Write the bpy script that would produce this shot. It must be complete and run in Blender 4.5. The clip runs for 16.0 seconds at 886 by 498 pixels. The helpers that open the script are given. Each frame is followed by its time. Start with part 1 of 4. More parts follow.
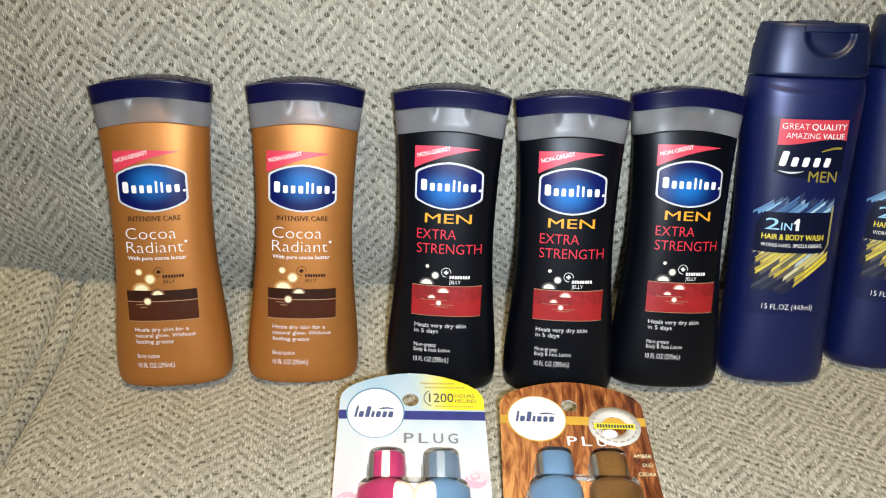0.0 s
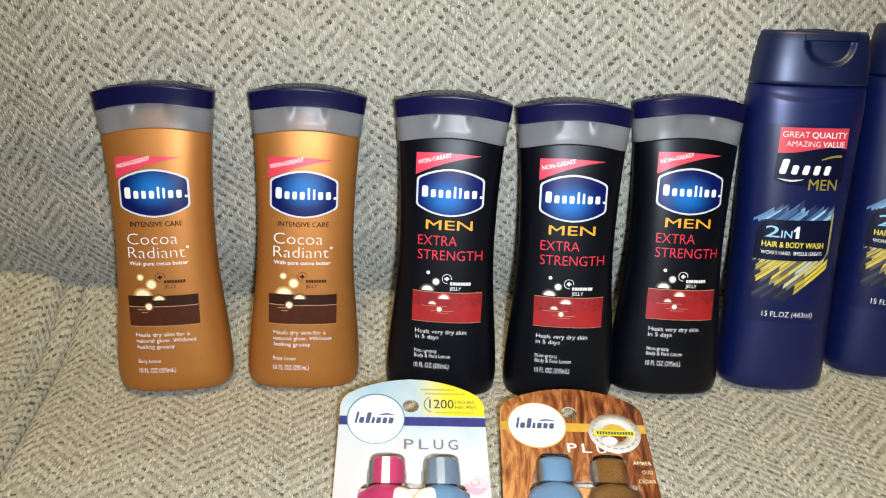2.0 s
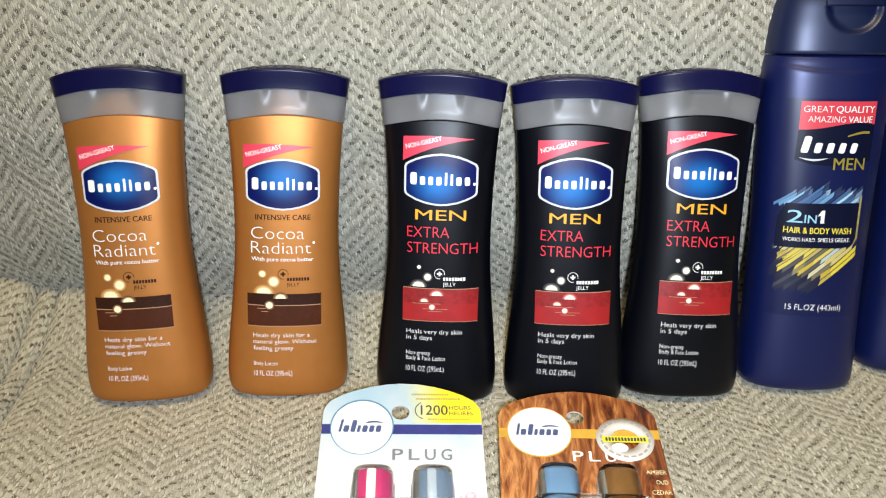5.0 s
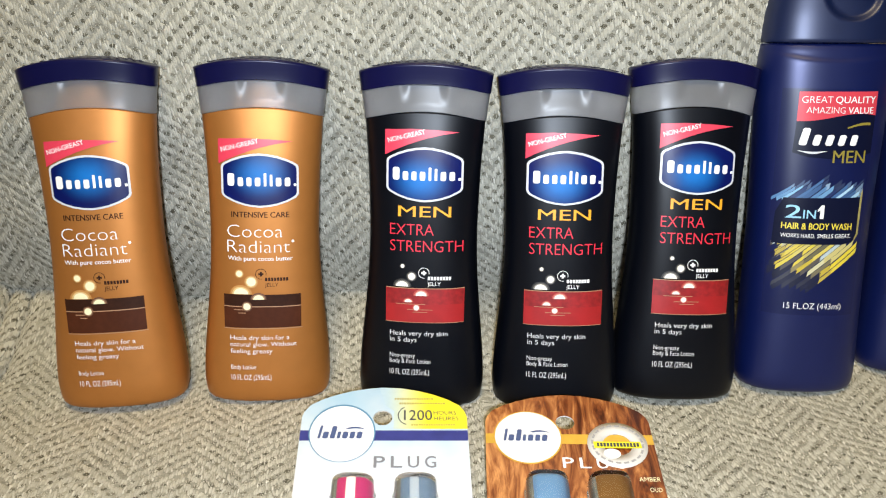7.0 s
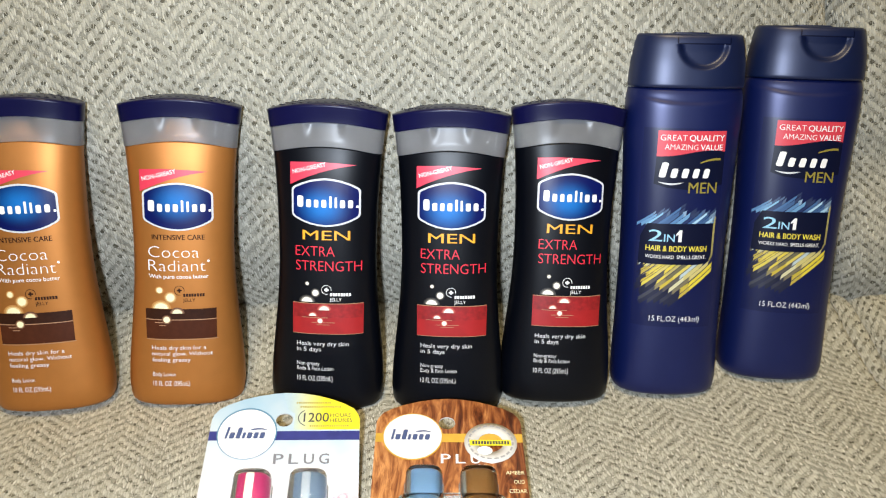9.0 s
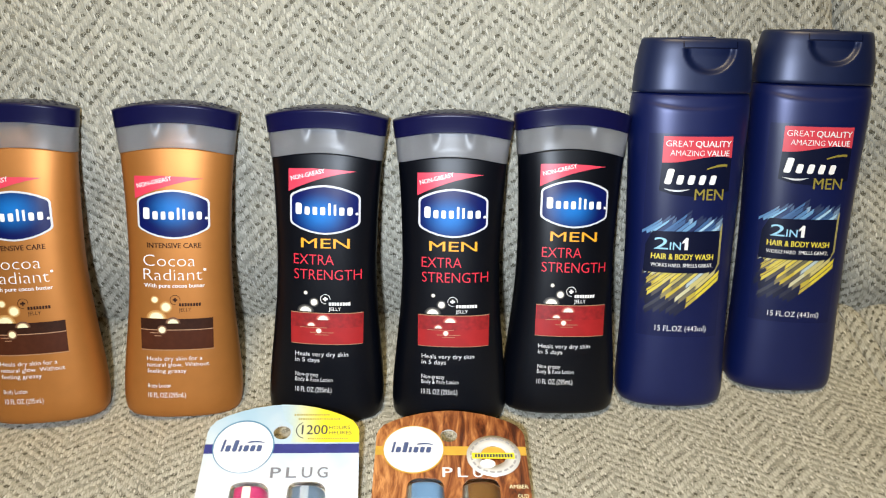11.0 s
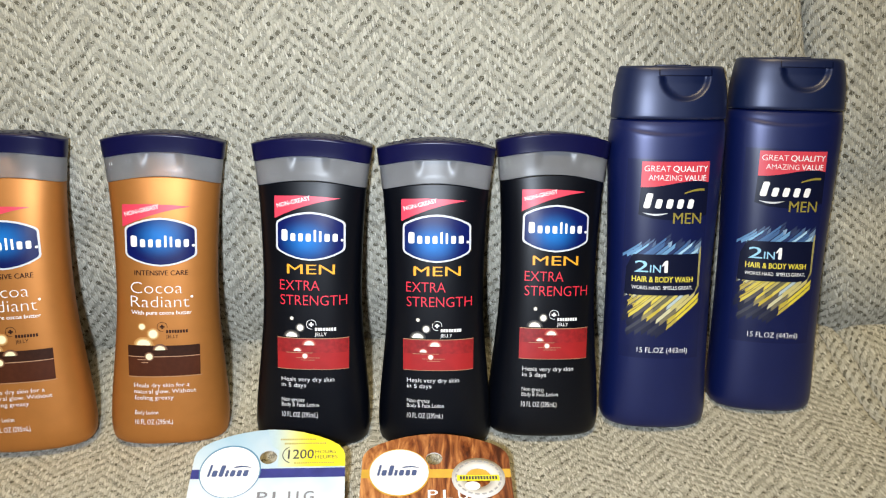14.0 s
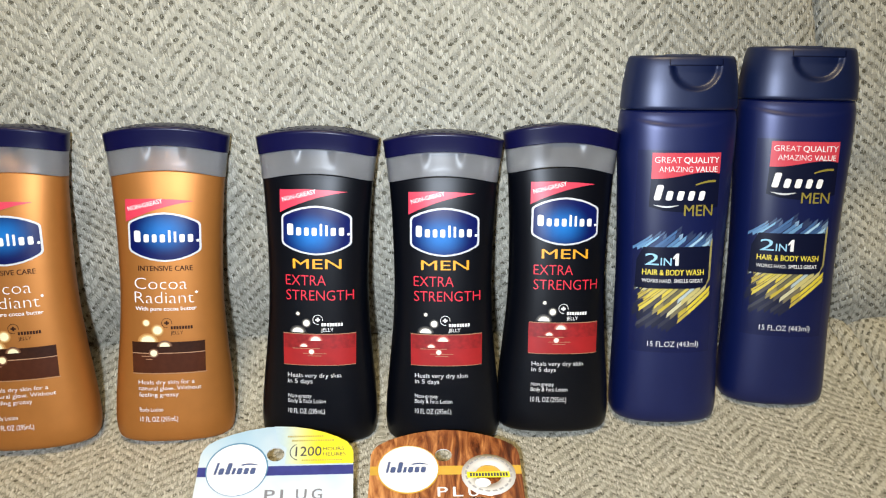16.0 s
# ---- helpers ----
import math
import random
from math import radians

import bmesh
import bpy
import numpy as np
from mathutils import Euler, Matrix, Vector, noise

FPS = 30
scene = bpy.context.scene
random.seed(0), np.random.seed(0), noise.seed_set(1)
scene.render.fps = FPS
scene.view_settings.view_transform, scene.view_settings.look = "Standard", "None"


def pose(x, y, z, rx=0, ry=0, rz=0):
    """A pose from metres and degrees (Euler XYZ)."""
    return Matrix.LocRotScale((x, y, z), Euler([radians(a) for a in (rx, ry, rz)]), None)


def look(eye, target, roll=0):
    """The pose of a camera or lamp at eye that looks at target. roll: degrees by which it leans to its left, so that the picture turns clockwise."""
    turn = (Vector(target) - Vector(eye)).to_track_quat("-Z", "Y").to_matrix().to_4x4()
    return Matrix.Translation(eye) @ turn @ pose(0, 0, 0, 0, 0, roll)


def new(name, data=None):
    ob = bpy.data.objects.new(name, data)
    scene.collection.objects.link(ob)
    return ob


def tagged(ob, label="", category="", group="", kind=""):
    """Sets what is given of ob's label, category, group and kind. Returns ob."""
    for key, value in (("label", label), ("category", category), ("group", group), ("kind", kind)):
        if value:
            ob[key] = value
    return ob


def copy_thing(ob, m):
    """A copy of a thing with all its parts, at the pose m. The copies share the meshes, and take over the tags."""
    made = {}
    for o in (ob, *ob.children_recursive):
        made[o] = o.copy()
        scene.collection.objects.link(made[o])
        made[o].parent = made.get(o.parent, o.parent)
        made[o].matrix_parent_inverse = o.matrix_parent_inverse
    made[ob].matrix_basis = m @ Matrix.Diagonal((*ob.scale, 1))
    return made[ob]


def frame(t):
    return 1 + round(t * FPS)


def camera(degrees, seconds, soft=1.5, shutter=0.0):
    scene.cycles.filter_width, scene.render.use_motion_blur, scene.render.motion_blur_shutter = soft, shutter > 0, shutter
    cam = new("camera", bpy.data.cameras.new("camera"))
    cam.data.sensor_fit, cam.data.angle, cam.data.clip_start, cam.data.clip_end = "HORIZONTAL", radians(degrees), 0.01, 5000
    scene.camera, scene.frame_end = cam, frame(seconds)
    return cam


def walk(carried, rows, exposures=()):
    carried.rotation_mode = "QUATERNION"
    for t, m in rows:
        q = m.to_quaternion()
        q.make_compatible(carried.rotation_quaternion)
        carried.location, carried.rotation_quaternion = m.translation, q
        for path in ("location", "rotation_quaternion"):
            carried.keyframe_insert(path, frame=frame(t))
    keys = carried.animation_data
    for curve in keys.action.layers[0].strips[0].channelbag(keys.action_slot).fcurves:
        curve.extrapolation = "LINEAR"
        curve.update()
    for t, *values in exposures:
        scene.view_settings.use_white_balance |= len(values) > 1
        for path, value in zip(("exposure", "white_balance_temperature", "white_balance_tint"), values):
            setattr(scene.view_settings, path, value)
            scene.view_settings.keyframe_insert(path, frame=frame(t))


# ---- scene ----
cam = camera(55.1, 16.0, 1.15)
PATH = [
    (0, (0.002, -0.014, 0.264), (-0.003, 1.885, -0.364), 0.2),
    (0.5, (0.003, -0.014, 0.263), (0.0, 1.886, -0.361), 0.2),
    (1, (0.002, -0.015, 0.265), (-0.001, 1.885, -0.36), 0.3),
    (1.5, (0.002, -0.016, 0.265), (0.0, 1.887, -0.351), 0.4),
    (2, (0.002, -0.015, 0.265), (-0.005, 1.888, -0.351), 0.4),
    (2.5, (0.0, -0.013, 0.265), (-0.005, 1.891, -0.346), 0.3),
    (3, (0.002, -0.007, 0.265), (-0.003, 1.898, -0.343), 0.3),
    (3.5, (0.005, -0.01, 0.262), (-0.008, 1.898, -0.339), 0.2),
    (5.8, (0.017, 0.038, 0.236), (-0.028, 1.95, -0.351), -1.3),
    (6, (0.015, 0.039, 0.236), (-0.024, 1.95, -0.352), -1.2),
    (6.5, (0.019, 0.037, 0.236), (-0.017, 1.949, -0.35), -1.2),
    (7, (0.021, 0.039, 0.233), (-0.013, 1.952, -0.348), -1.1),
    (7.5, (0.023, 0.039, 0.234), (-0.011, 1.952, -0.35), -1.1),
    (8, (0.039, 0.024, 0.24), (0.001, 1.939, -0.335), -1.0),
    (8.5, (0.064, -0.007, 0.26), (0.064, 1.904, -0.328), -0.7),
    (9, (0.063, -0.01, 0.261), (0.103, 1.902, -0.326), -0.3),
    (9.2, (0.067, -0.009, 0.263), (0.103, 1.901, -0.328), -0.3),
    (11.5, (0.062, 0.0, 0.254), (0.103, 1.92, -0.303), -0.4),
    (12, (0.064, 0.0, 0.253), (0.104, 1.92, -0.304), -0.5),
    (12.5, (0.066, -0.002, 0.255), (0.099, 1.917, -0.308), -0.6),
    (13, (0.069, -0.012, 0.259), (0.106, 1.912, -0.285), -0.6),
    (13.5, (0.069, -0.011, 0.257), (0.114, 1.927, -0.236), -0.7),
    (14, (0.066, -0.009, 0.256), (0.13, 1.928, -0.24), -0.7),
    (14.5, (0.066, -0.007, 0.255), (0.127, 1.929, -0.241), -0.8),
    (15, (0.065, -0.005, 0.254), (0.124, 1.93, -0.247), -0.9),
    (15.5, (0.065, -0.003, 0.254), (0.126, 1.931, -0.25), -0.9),
    (16, (0.062, -0.002, 0.254), (0.124, 1.931, -0.255), -1.0),
]
walk(cam, [(t, look(eye, target, roll)) for t, eye, target, roll in PATH],
     [(0.0, -0.08), (3.5, -0.06), (6.0, 0.05), (16.0, 0.05)])

# ---------------------------------------------------------------- light
world = bpy.data.worlds.new("room_air")
scene.world = world
world.use_nodes = True
world.node_tree.nodes["Background"].inputs[0].default_value = (1.0, 0.96, 0.90, 1)
world.node_tree.nodes["Background"].inputs[1].default_value = 0.025


def area_lamp(name, eye, target, size, power, colour, spread=180.0):
    data = bpy.data.lights.new(name, "AREA")
    data.shape, data.size, data.energy, data.color, data.spread = "DISK", size, power, colour, radians(spread)
    ob = new(name, data)
    ob.matrix_world = look(eye, target)
    return ob


area_lamp("ceiling_light", (0.0, -0.45, 1.85), (0.05, 0.35, 0.0), 0.50, 26.5, (1.0, 0.77, 0.38))
area_lamp("phone_torch", (0.03, -0.06, 0.268), (0.06, 0.5, 0.115), 0.022, 2.12, (0.88, 0.985, 1.13), 130.0)


# ---------------------------------------------------------------- materials
def material(name, colour, rough=0.5, metal=0.0, vary=0.06, grain=300.0, bump=0.0, bump_scale=900.0, coat=0.0,
             transmission=0.0, ior=1.47, sheen=0.0, specular=0.5):
    """A plain painted, printed or moulded surface with fine variation of tone at two scales and a slight relief."""
    m = bpy.data.materials.new(name)
    m.use_nodes = True
    nt = m.node_tree
    p = nt.nodes["Principled BSDF"]
    co = nt.nodes.new("ShaderNodeTexCoord")
    noises = []
    for scale in (grain, grain * 0.12):
        n = nt.nodes.new("ShaderNodeTexNoise")
        n.inputs["Scale"].default_value, n.inputs["Detail"].default_value = scale, 3
        nt.links.new(co.outputs["Object"], n.inputs["Vector"])
        noises.append(n)
    mid = nt.nodes.new("ShaderNodeMath")
    mid.operation = "ADD"
    nt.links.new(noises[0].outputs["Fac"], mid.inputs[0])
    nt.links.new(noises[1].outputs["Fac"], mid.inputs[1])
    ramp = nt.nodes.new("ShaderNodeMapRange")
    ramp.inputs["From Min"].default_value, ramp.inputs["From Max"].default_value = 0.6, 1.4
    ramp.inputs["To Min"].default_value, ramp.inputs["To Max"].default_value = 1 - vary, 1 + vary
    nt.links.new(mid.outputs[0], ramp.inputs["Value"])
    mul = nt.nodes.new("ShaderNodeVectorMath")
    mul.operation = "SCALE"
    mul.inputs[0].default_value = colour
    nt.links.new(ramp.outputs[0], mul.inputs["Scale"])
    nt.links.new(mul.outputs[0], p.inputs["Base Color"])
    p.inputs["Roughness"].default_value, p.inputs["Metallic"].default_value = rough, metal
    p.inputs["Coat Weight"].default_value, p.inputs["Coat Roughness"].default_value = coat, 0.12
    p.inputs["Transmission Weight"].default_value, p.inputs["IOR"].default_value = transmission, ior
    p.inputs["Sheen Weight"].default_value = sheen
    p.inputs["Specular IOR Level"].default_value = specular
    if bump:
        n = nt.nodes.new("ShaderNodeTexNoise")
        n.inputs["Scale"].default_value, n.inputs["Detail"].default_value = bump_scale, 4
        nt.links.new(co.outputs["Object"], n.inputs["Vector"])
        b = nt.nodes.new("ShaderNodeBump")
        b.inputs["Strength"].default_value, b.inputs["Distance"].default_value = bump, 0.0006
        nt.links.new(n.outputs["Fac"], b.inputs["Height"])
        nt.links.new(b.outputs[0], p.inputs["Normal"])
    return m


def random_ramp(m, stops):
    """Give every loose piece of a mesh its own tone."""
    nt = m.node_tree
    p = nt.nodes["Principled BSDF"]
    old = p.inputs["Base Color"].links[0].from_node
    geo = nt.nodes.new("ShaderNodeNewGeometry")
    ramp = nt.nodes.new("ShaderNodeValToRGB")
    ramp.color_ramp.interpolation = "LINEAR"
    el = ramp.color_ramp.elements
    while len(el) < len(stops):
        el.new(0.5)
    for e, (pos, col) in zip(el, stops):
        e.position, e.color = pos, (*col, 1)
    nt.links.new(geo.outputs["Random Per Island"], ramp.inputs[0])
    nt.links.new(ramp.outputs[0], old.inputs[0])
    return m


def radial_blend(m, centre, radius, inner, outer):
    """Blends from an inner to an outer colour round a centre, in the thing's own metres (x, z)."""
    nt = m.node_tree
    p = nt.nodes["Principled BSDF"]
    old = p.inputs["Base Color"].links[0].from_node
    co = nt.nodes.new("ShaderNodeTexCoord")
    sub = nt.nodes.new("ShaderNodeVectorMath")
    sub.operation = "SUBTRACT"
    sub.inputs[1].default_value = (centre[0], 0, centre[1])
    flat = nt.nodes.new("ShaderNodeVectorMath")
    flat.operation = "MULTIPLY"
    flat.inputs[1].default_value = (0.8, 0, 1)
    ln = nt.nodes.new("ShaderNodeVectorMath")
    ln.operation = "LENGTH"
    mr = nt.nodes.new("ShaderNodeMapRange")
    mr.interpolation_type = "SMOOTHSTEP"
    mr.inputs["From Max"].default_value = radius
    mix = nt.nodes.new("ShaderNodeMix")
    mix.data_type = "RGBA"
    mix.inputs["A"].default_value, mix.inputs["B"].default_value = (*inner, 1), (*outer, 1)
    nt.links.new(co.outputs["Object"], sub.inputs[0])
    nt.links.new(sub.outputs[0], flat.inputs[0])
    nt.links.new(flat.outputs[0], ln.inputs[0])
    nt.links.new(ln.outputs["Value"], mr.inputs["Value"])
    nt.links.new(mr.outputs[0], mix.inputs["Factor"])
    nt.links.new(mix.outputs["Result"], old.inputs[0])
    return m


YARN = random_ramp(material("wool_yarn", (0.5, 0.47, 0.4), 0.95, vary=0.20, grain=800, bump=0.9, bump_scale=1700, sheen=0.2, specular=0.2),
                   [(0.0, (0.40, 0.380, 0.308)), (0.3, (0.455, 0.435, 0.358)), (0.75, (0.495, 0.475, 0.398)), (1.0, (0.56, 0.54, 0.458))])
PALE_YARN = random_ramp(material("pale_yarn", (0.6, 0.57, 0.5), 0.9, vary=0.15, grain=800, bump=0.6, bump_scale=1700, sheen=0.2, specular=0.25),
                        [(0.0, (0.50, 0.48, 0.40)), (1.0, (0.66, 0.64, 0.56))])
BASE_YARN = random_ramp(material("backing_weave", (0.3, 0.28, 0.22), 0.95, vary=0.45, grain=900, bump=0.9, bump_scale=1200, specular=0.15),
                        [(0.0, (0.33, 0.32, 0.265)), (1.0, (0.33, 0.32, 0.265))])
FLECK = random_ramp(material("fleck_yarn", (0.1, 0.09, 0.07), 0.9, vary=0.35, grain=1400, bump=0.8, bump_scale=1500, specular=0.2),
                    [(0.0, (0.095, 0.088, 0.064)), (0.5, (0.165, 0.154, 0.116)), (0.85, (0.24, 0.225, 0.175)), (1.0, (0.32, 0.305, 0.245))])
COCOA = material("bronze_plastic", (0.46, 0.182, 0.042), 0.47, vary=0.05, grain=160, bump=0.012, metal=0.55)
BLACK = material("black_plastic", (0.0011, 0.0017, 0.0040), 0.38, vary=0.1, grain=160, bump=0.012, specular=0.27)
FROST = material("frosted_plastic", (0.62, 0.63, 0.66), 0.32, vary=0.08, grain=120, bump=0.012, transmission=0.78, ior=1.30)
CAP_BLUE = material("navy_cap_plastic", (0.0036, 0.0038, 0.038), 0.32, vary=0.08, grain=200, bump=0.012, specular=0.28)
CAP_TOP = material("embossed_cap_top", (0.014, 0.014, 0.03), 0.5, vary=0.3, grain=300, bump=1.0, bump_scale=420)
WASH_BLUE = material("navy_bottle_plastic", (0.0022, 0.0084, 0.080), 0.40, vary=0.06, grain=140, bump=0.012, metal=0.30, specular=0.85)
WASH_CAP = material("navy_flip_cap_plastic", (0.0032, 0.0115, 0.060), 0.41, vary=0.08, grain=200, bump=0.012, metal=0.30, specular=1.0)
LABEL_NAVY = material("label_film", (0.0030, 0.0072, 0.056), 0.36, vary=0.08, grain=120, specular=0.5)
WHITE = material("white_ink", (0.82, 0.82, 0.82), 0.45)
SILVER = material("silver_ink", (0.62, 0.64, 0.68), 0.35)
RED = material("red_flag_ink", (0.66, 0.045, 0.085), 0.42)
RED_TEXT = material("red_ink", (0.70, 0.025, 0.05), 0.45)
ORANGE = material("amber_ink", (0.80, 0.36, 0.02), 0.45)
BROWN_INK = material("dark_brown_ink", (0.030, 0.010, 0.005), 0.5, vary=0.35, grain=500, specular=0.15)
BROWN_MID = material("brown_band_ink", (0.062, 0.017, 0.007), 0.5, vary=0.2, grain=300, specular=0.15)
TAN_INK = material("tan_ink", (0.42, 0.23, 0.13), 0.45)
CREAM = material("cream_ink", (0.85, 0.80, 0.52), 0.45)
PEARL = material("pearl_ink", (0.80, 0.76, 0.66), 0.45)
HALO_DIM = material("dim_halo_ink", (0.030, 0.028, 0.026), 0.45)
HALO_GREY = material("grey_halo_ink", (0.17, 0.155, 0.135), 0.45)
HALO_RED = material("red_halo_ink", (0.40, 0.055, 0.045), 0.45)
HALO_PINK = material("pink_halo_ink", (0.56, 0.26, 0.20), 0.45)
HALO_BRONZE = material("bronze_halo_ink", (0.50, 0.25, 0.075), 0.42)
HALO_GOLD = material("gold_halo_ink", (0.66, 0.46, 0.20), 0.42)
HALO_BROWN = material("brown_halo_ink", (0.13, 0.055, 0.028), 0.45)
HALO_TAN = material("tan_halo_ink", (0.36, 0.22, 0.12), 0.45)
RED_BOX = material("deep_red_ink", (0.34, 0.012, 0.014), 0.42, vary=0.15, grain=200)
RED_DARK = material("veined_red_ink", (0.24, 0.010, 0.012), 0.42, vary=0.45, grain=420)
SHIELD = radial_blend(material("blue_shield_ink", (0.01, 0.05, 0.4), 0.38, specular=0.3), (-0.001, 0.1305), 0.0150, (0.006, 0.15, 0.50), (0.0012, 0.0055, 0.082))
OLIVE = material("olive_gold_ink", (0.26, 0.21, 0.035), 0.42)
SKY_INK = material("pale_blue_ink", (0.30, 0.58, 0.78), 0.42)
YELLOW_INK = material("yellow_ink", (0.80, 0.66, 0.06), 0.42)
WASH_RED = material("coral_red_ink", (0.62, 0.05, 0.075), 0.42)
PANEL = material("dark_navy_ink", (0.0026, 0.0046, 0.022), 0.36, specular=0.3)
BLUE_STREAK = random_ramp(material("blue_streak_ink", (0.2, 0.4, 0.6), 0.42),
                          [(0.0, (0.015, 0.03, 0.11)), (0.35, (0.07, 0.17, 0.36)), (0.7, (0.20, 0.42, 0.64)), (1.0, (0.40, 0.60, 0.75))])
GOLD_STREAK = random_ramp(material("yellow_streak_ink", (0.6, 0.5, 0.2), 0.42),
                          [(0.0, (0.02, 0.022, 0.06)), (0.3, (0.22, 0.19, 0.10)), (0.6, (0.55, 0.42, 0.04)), (0.85, (0.66, 0.58, 0.10)), (1.0, (0.55, 0.55, 0.48))])
GOLD_FILL = material("gold_wash_ink", (0.34, 0.29, 0.10), 0.42, vary=0.4, grain=260)
DIM_STREAK = random_ramp(material("faint_streak_ink", (0.1, 0.1, 0.15), 0.42),
                         [(0.0, (0.004, 0.006, 0.026)), (0.7, (0.012, 0.015, 0.042)), (1.0, (0.075, 0.076, 0.085))])
SLATE_STREAK = random_ramp(material("slate_streak_ink", (0.1, 0.15, 0.25), 0.42),
                           [(0.0, (0.010, 0.014, 0.055)), (0.5, (0.06, 0.10, 0.20)), (1.0, (0.24, 0.36, 0.50))])
YELLOW_STREAK = random_ramp(material("bright_streak_ink", (0.6, 0.5, 0.2), 0.42),
                            [(0.0, (0.10, 0.095, 0.06)), (0.25, (0.42, 0.36, 0.14)), (0.55, (0.70, 0.56, 0.04)), (0.8, (0.46, 0.42, 0.24)), (1.0, (0.42, 0.52, 0.56))])
CARD_EDGE = material("white_card", (0.78, 0.77, 0.74), 0.6, vary=0.05, grain=400)
YELLOW = material("yellow_card_ink", (0.86, 0.72, 0.03), 0.32, coat=0.3)
BAR_BLUE = material("violet_blue_ink", (0.036, 0.042, 0.20), 0.32, vary=0.3, grain=120, coat=0.3)
GOLD = material("gold_foil_ink", (0.62, 0.37, 0.05), 0.33, vary=0.15, grain=150, coat=0.3)
LOGO_BLUE = material("slate_blue_ink", (0.07, 0.10, 0.22), 0.4)
GREY_TEXT = material("silver_grey_ink", (0.20, 0.20, 0.22), 0.4)
DARK_TEXT = material("charcoal_ink", (0.06, 0.06, 0.07), 0.45)
FAINT_TEXT = material("ochre_ink", (0.40, 0.33, 0.08), 0.45)
PALE_RING = material("sky_ring_ink", (0.10, 0.24, 0.38), 0.4)
STICKER = material("sticker_film", (0.62, 0.60, 0.56), 0.35, vary=0.06, grain=300)
STICKER_TEXT = material("sticker_grey_ink", (0.36, 0.35, 0.34), 0.4)
STICKER_YELLOW = material("sticker_yellow_ink", (0.80, 0.72, 0.03), 0.35)
PINK = material("pink_liquid_plastic", (0.40, 0.035, 0.12), 0.28, vary=0.08, grain=100, metal=0.3)
CREAM_LABEL = material("cream_paper_label", (0.80, 0.70, 0.58), 0.45, vary=0.06, grain=200)
STEEL = material("steel_blue_plastic", (0.15, 0.22, 0.31), 0.25, vary=0.08, grain=100, metal=0.45)
PALE_STEEL = material("pale_steel_plastic", (0.36, 0.42, 0.48), 0.25, vary=0.08, grain=100, metal=0.3)
AZURE = material("azure_plastic", (0.12, 0.23, 0.38), 0.28, vary=0.08, grain=100, metal=0.3)
AMBER = material("amber_brown_plastic", (0.17, 0.085, 0.025), 0.28, vary=0.1, grain=100, metal=0.4)
CLEAR = material("clear_blister_plastic", (0.95, 0.96, 0.96), 0.06, vary=0.0, bump=0.12, bump_scale=160, transmission=1.0, ior=1.30)
RIDGE = material("clear_ridge_plastic", (0.62, 0.64, 0.62), 0.08, vary=0.1, transmission=0.75, ior=1.45)
WALL = material("matt_wall_paint", (0.34, 0.30, 0.25), 0.85, vary=0.05, grain=30, bump=0.2, bump_scale=200)
CEIL = material("matt_ceiling_paint", (0.75, 0.73, 0.68), 0.9, vary=0.04, grain=30, bump=0.2, bump_scale=200)
CARPET = material("brown_carpet", (0.12, 0.09, 0.065), 0.95, vary=0.25, grain=200, bump=0.8, bump_scale=400)
WOOD = material("dark_wood", (0.10, 0.055, 0.03), 0.45, vary=0.3, grain=60)


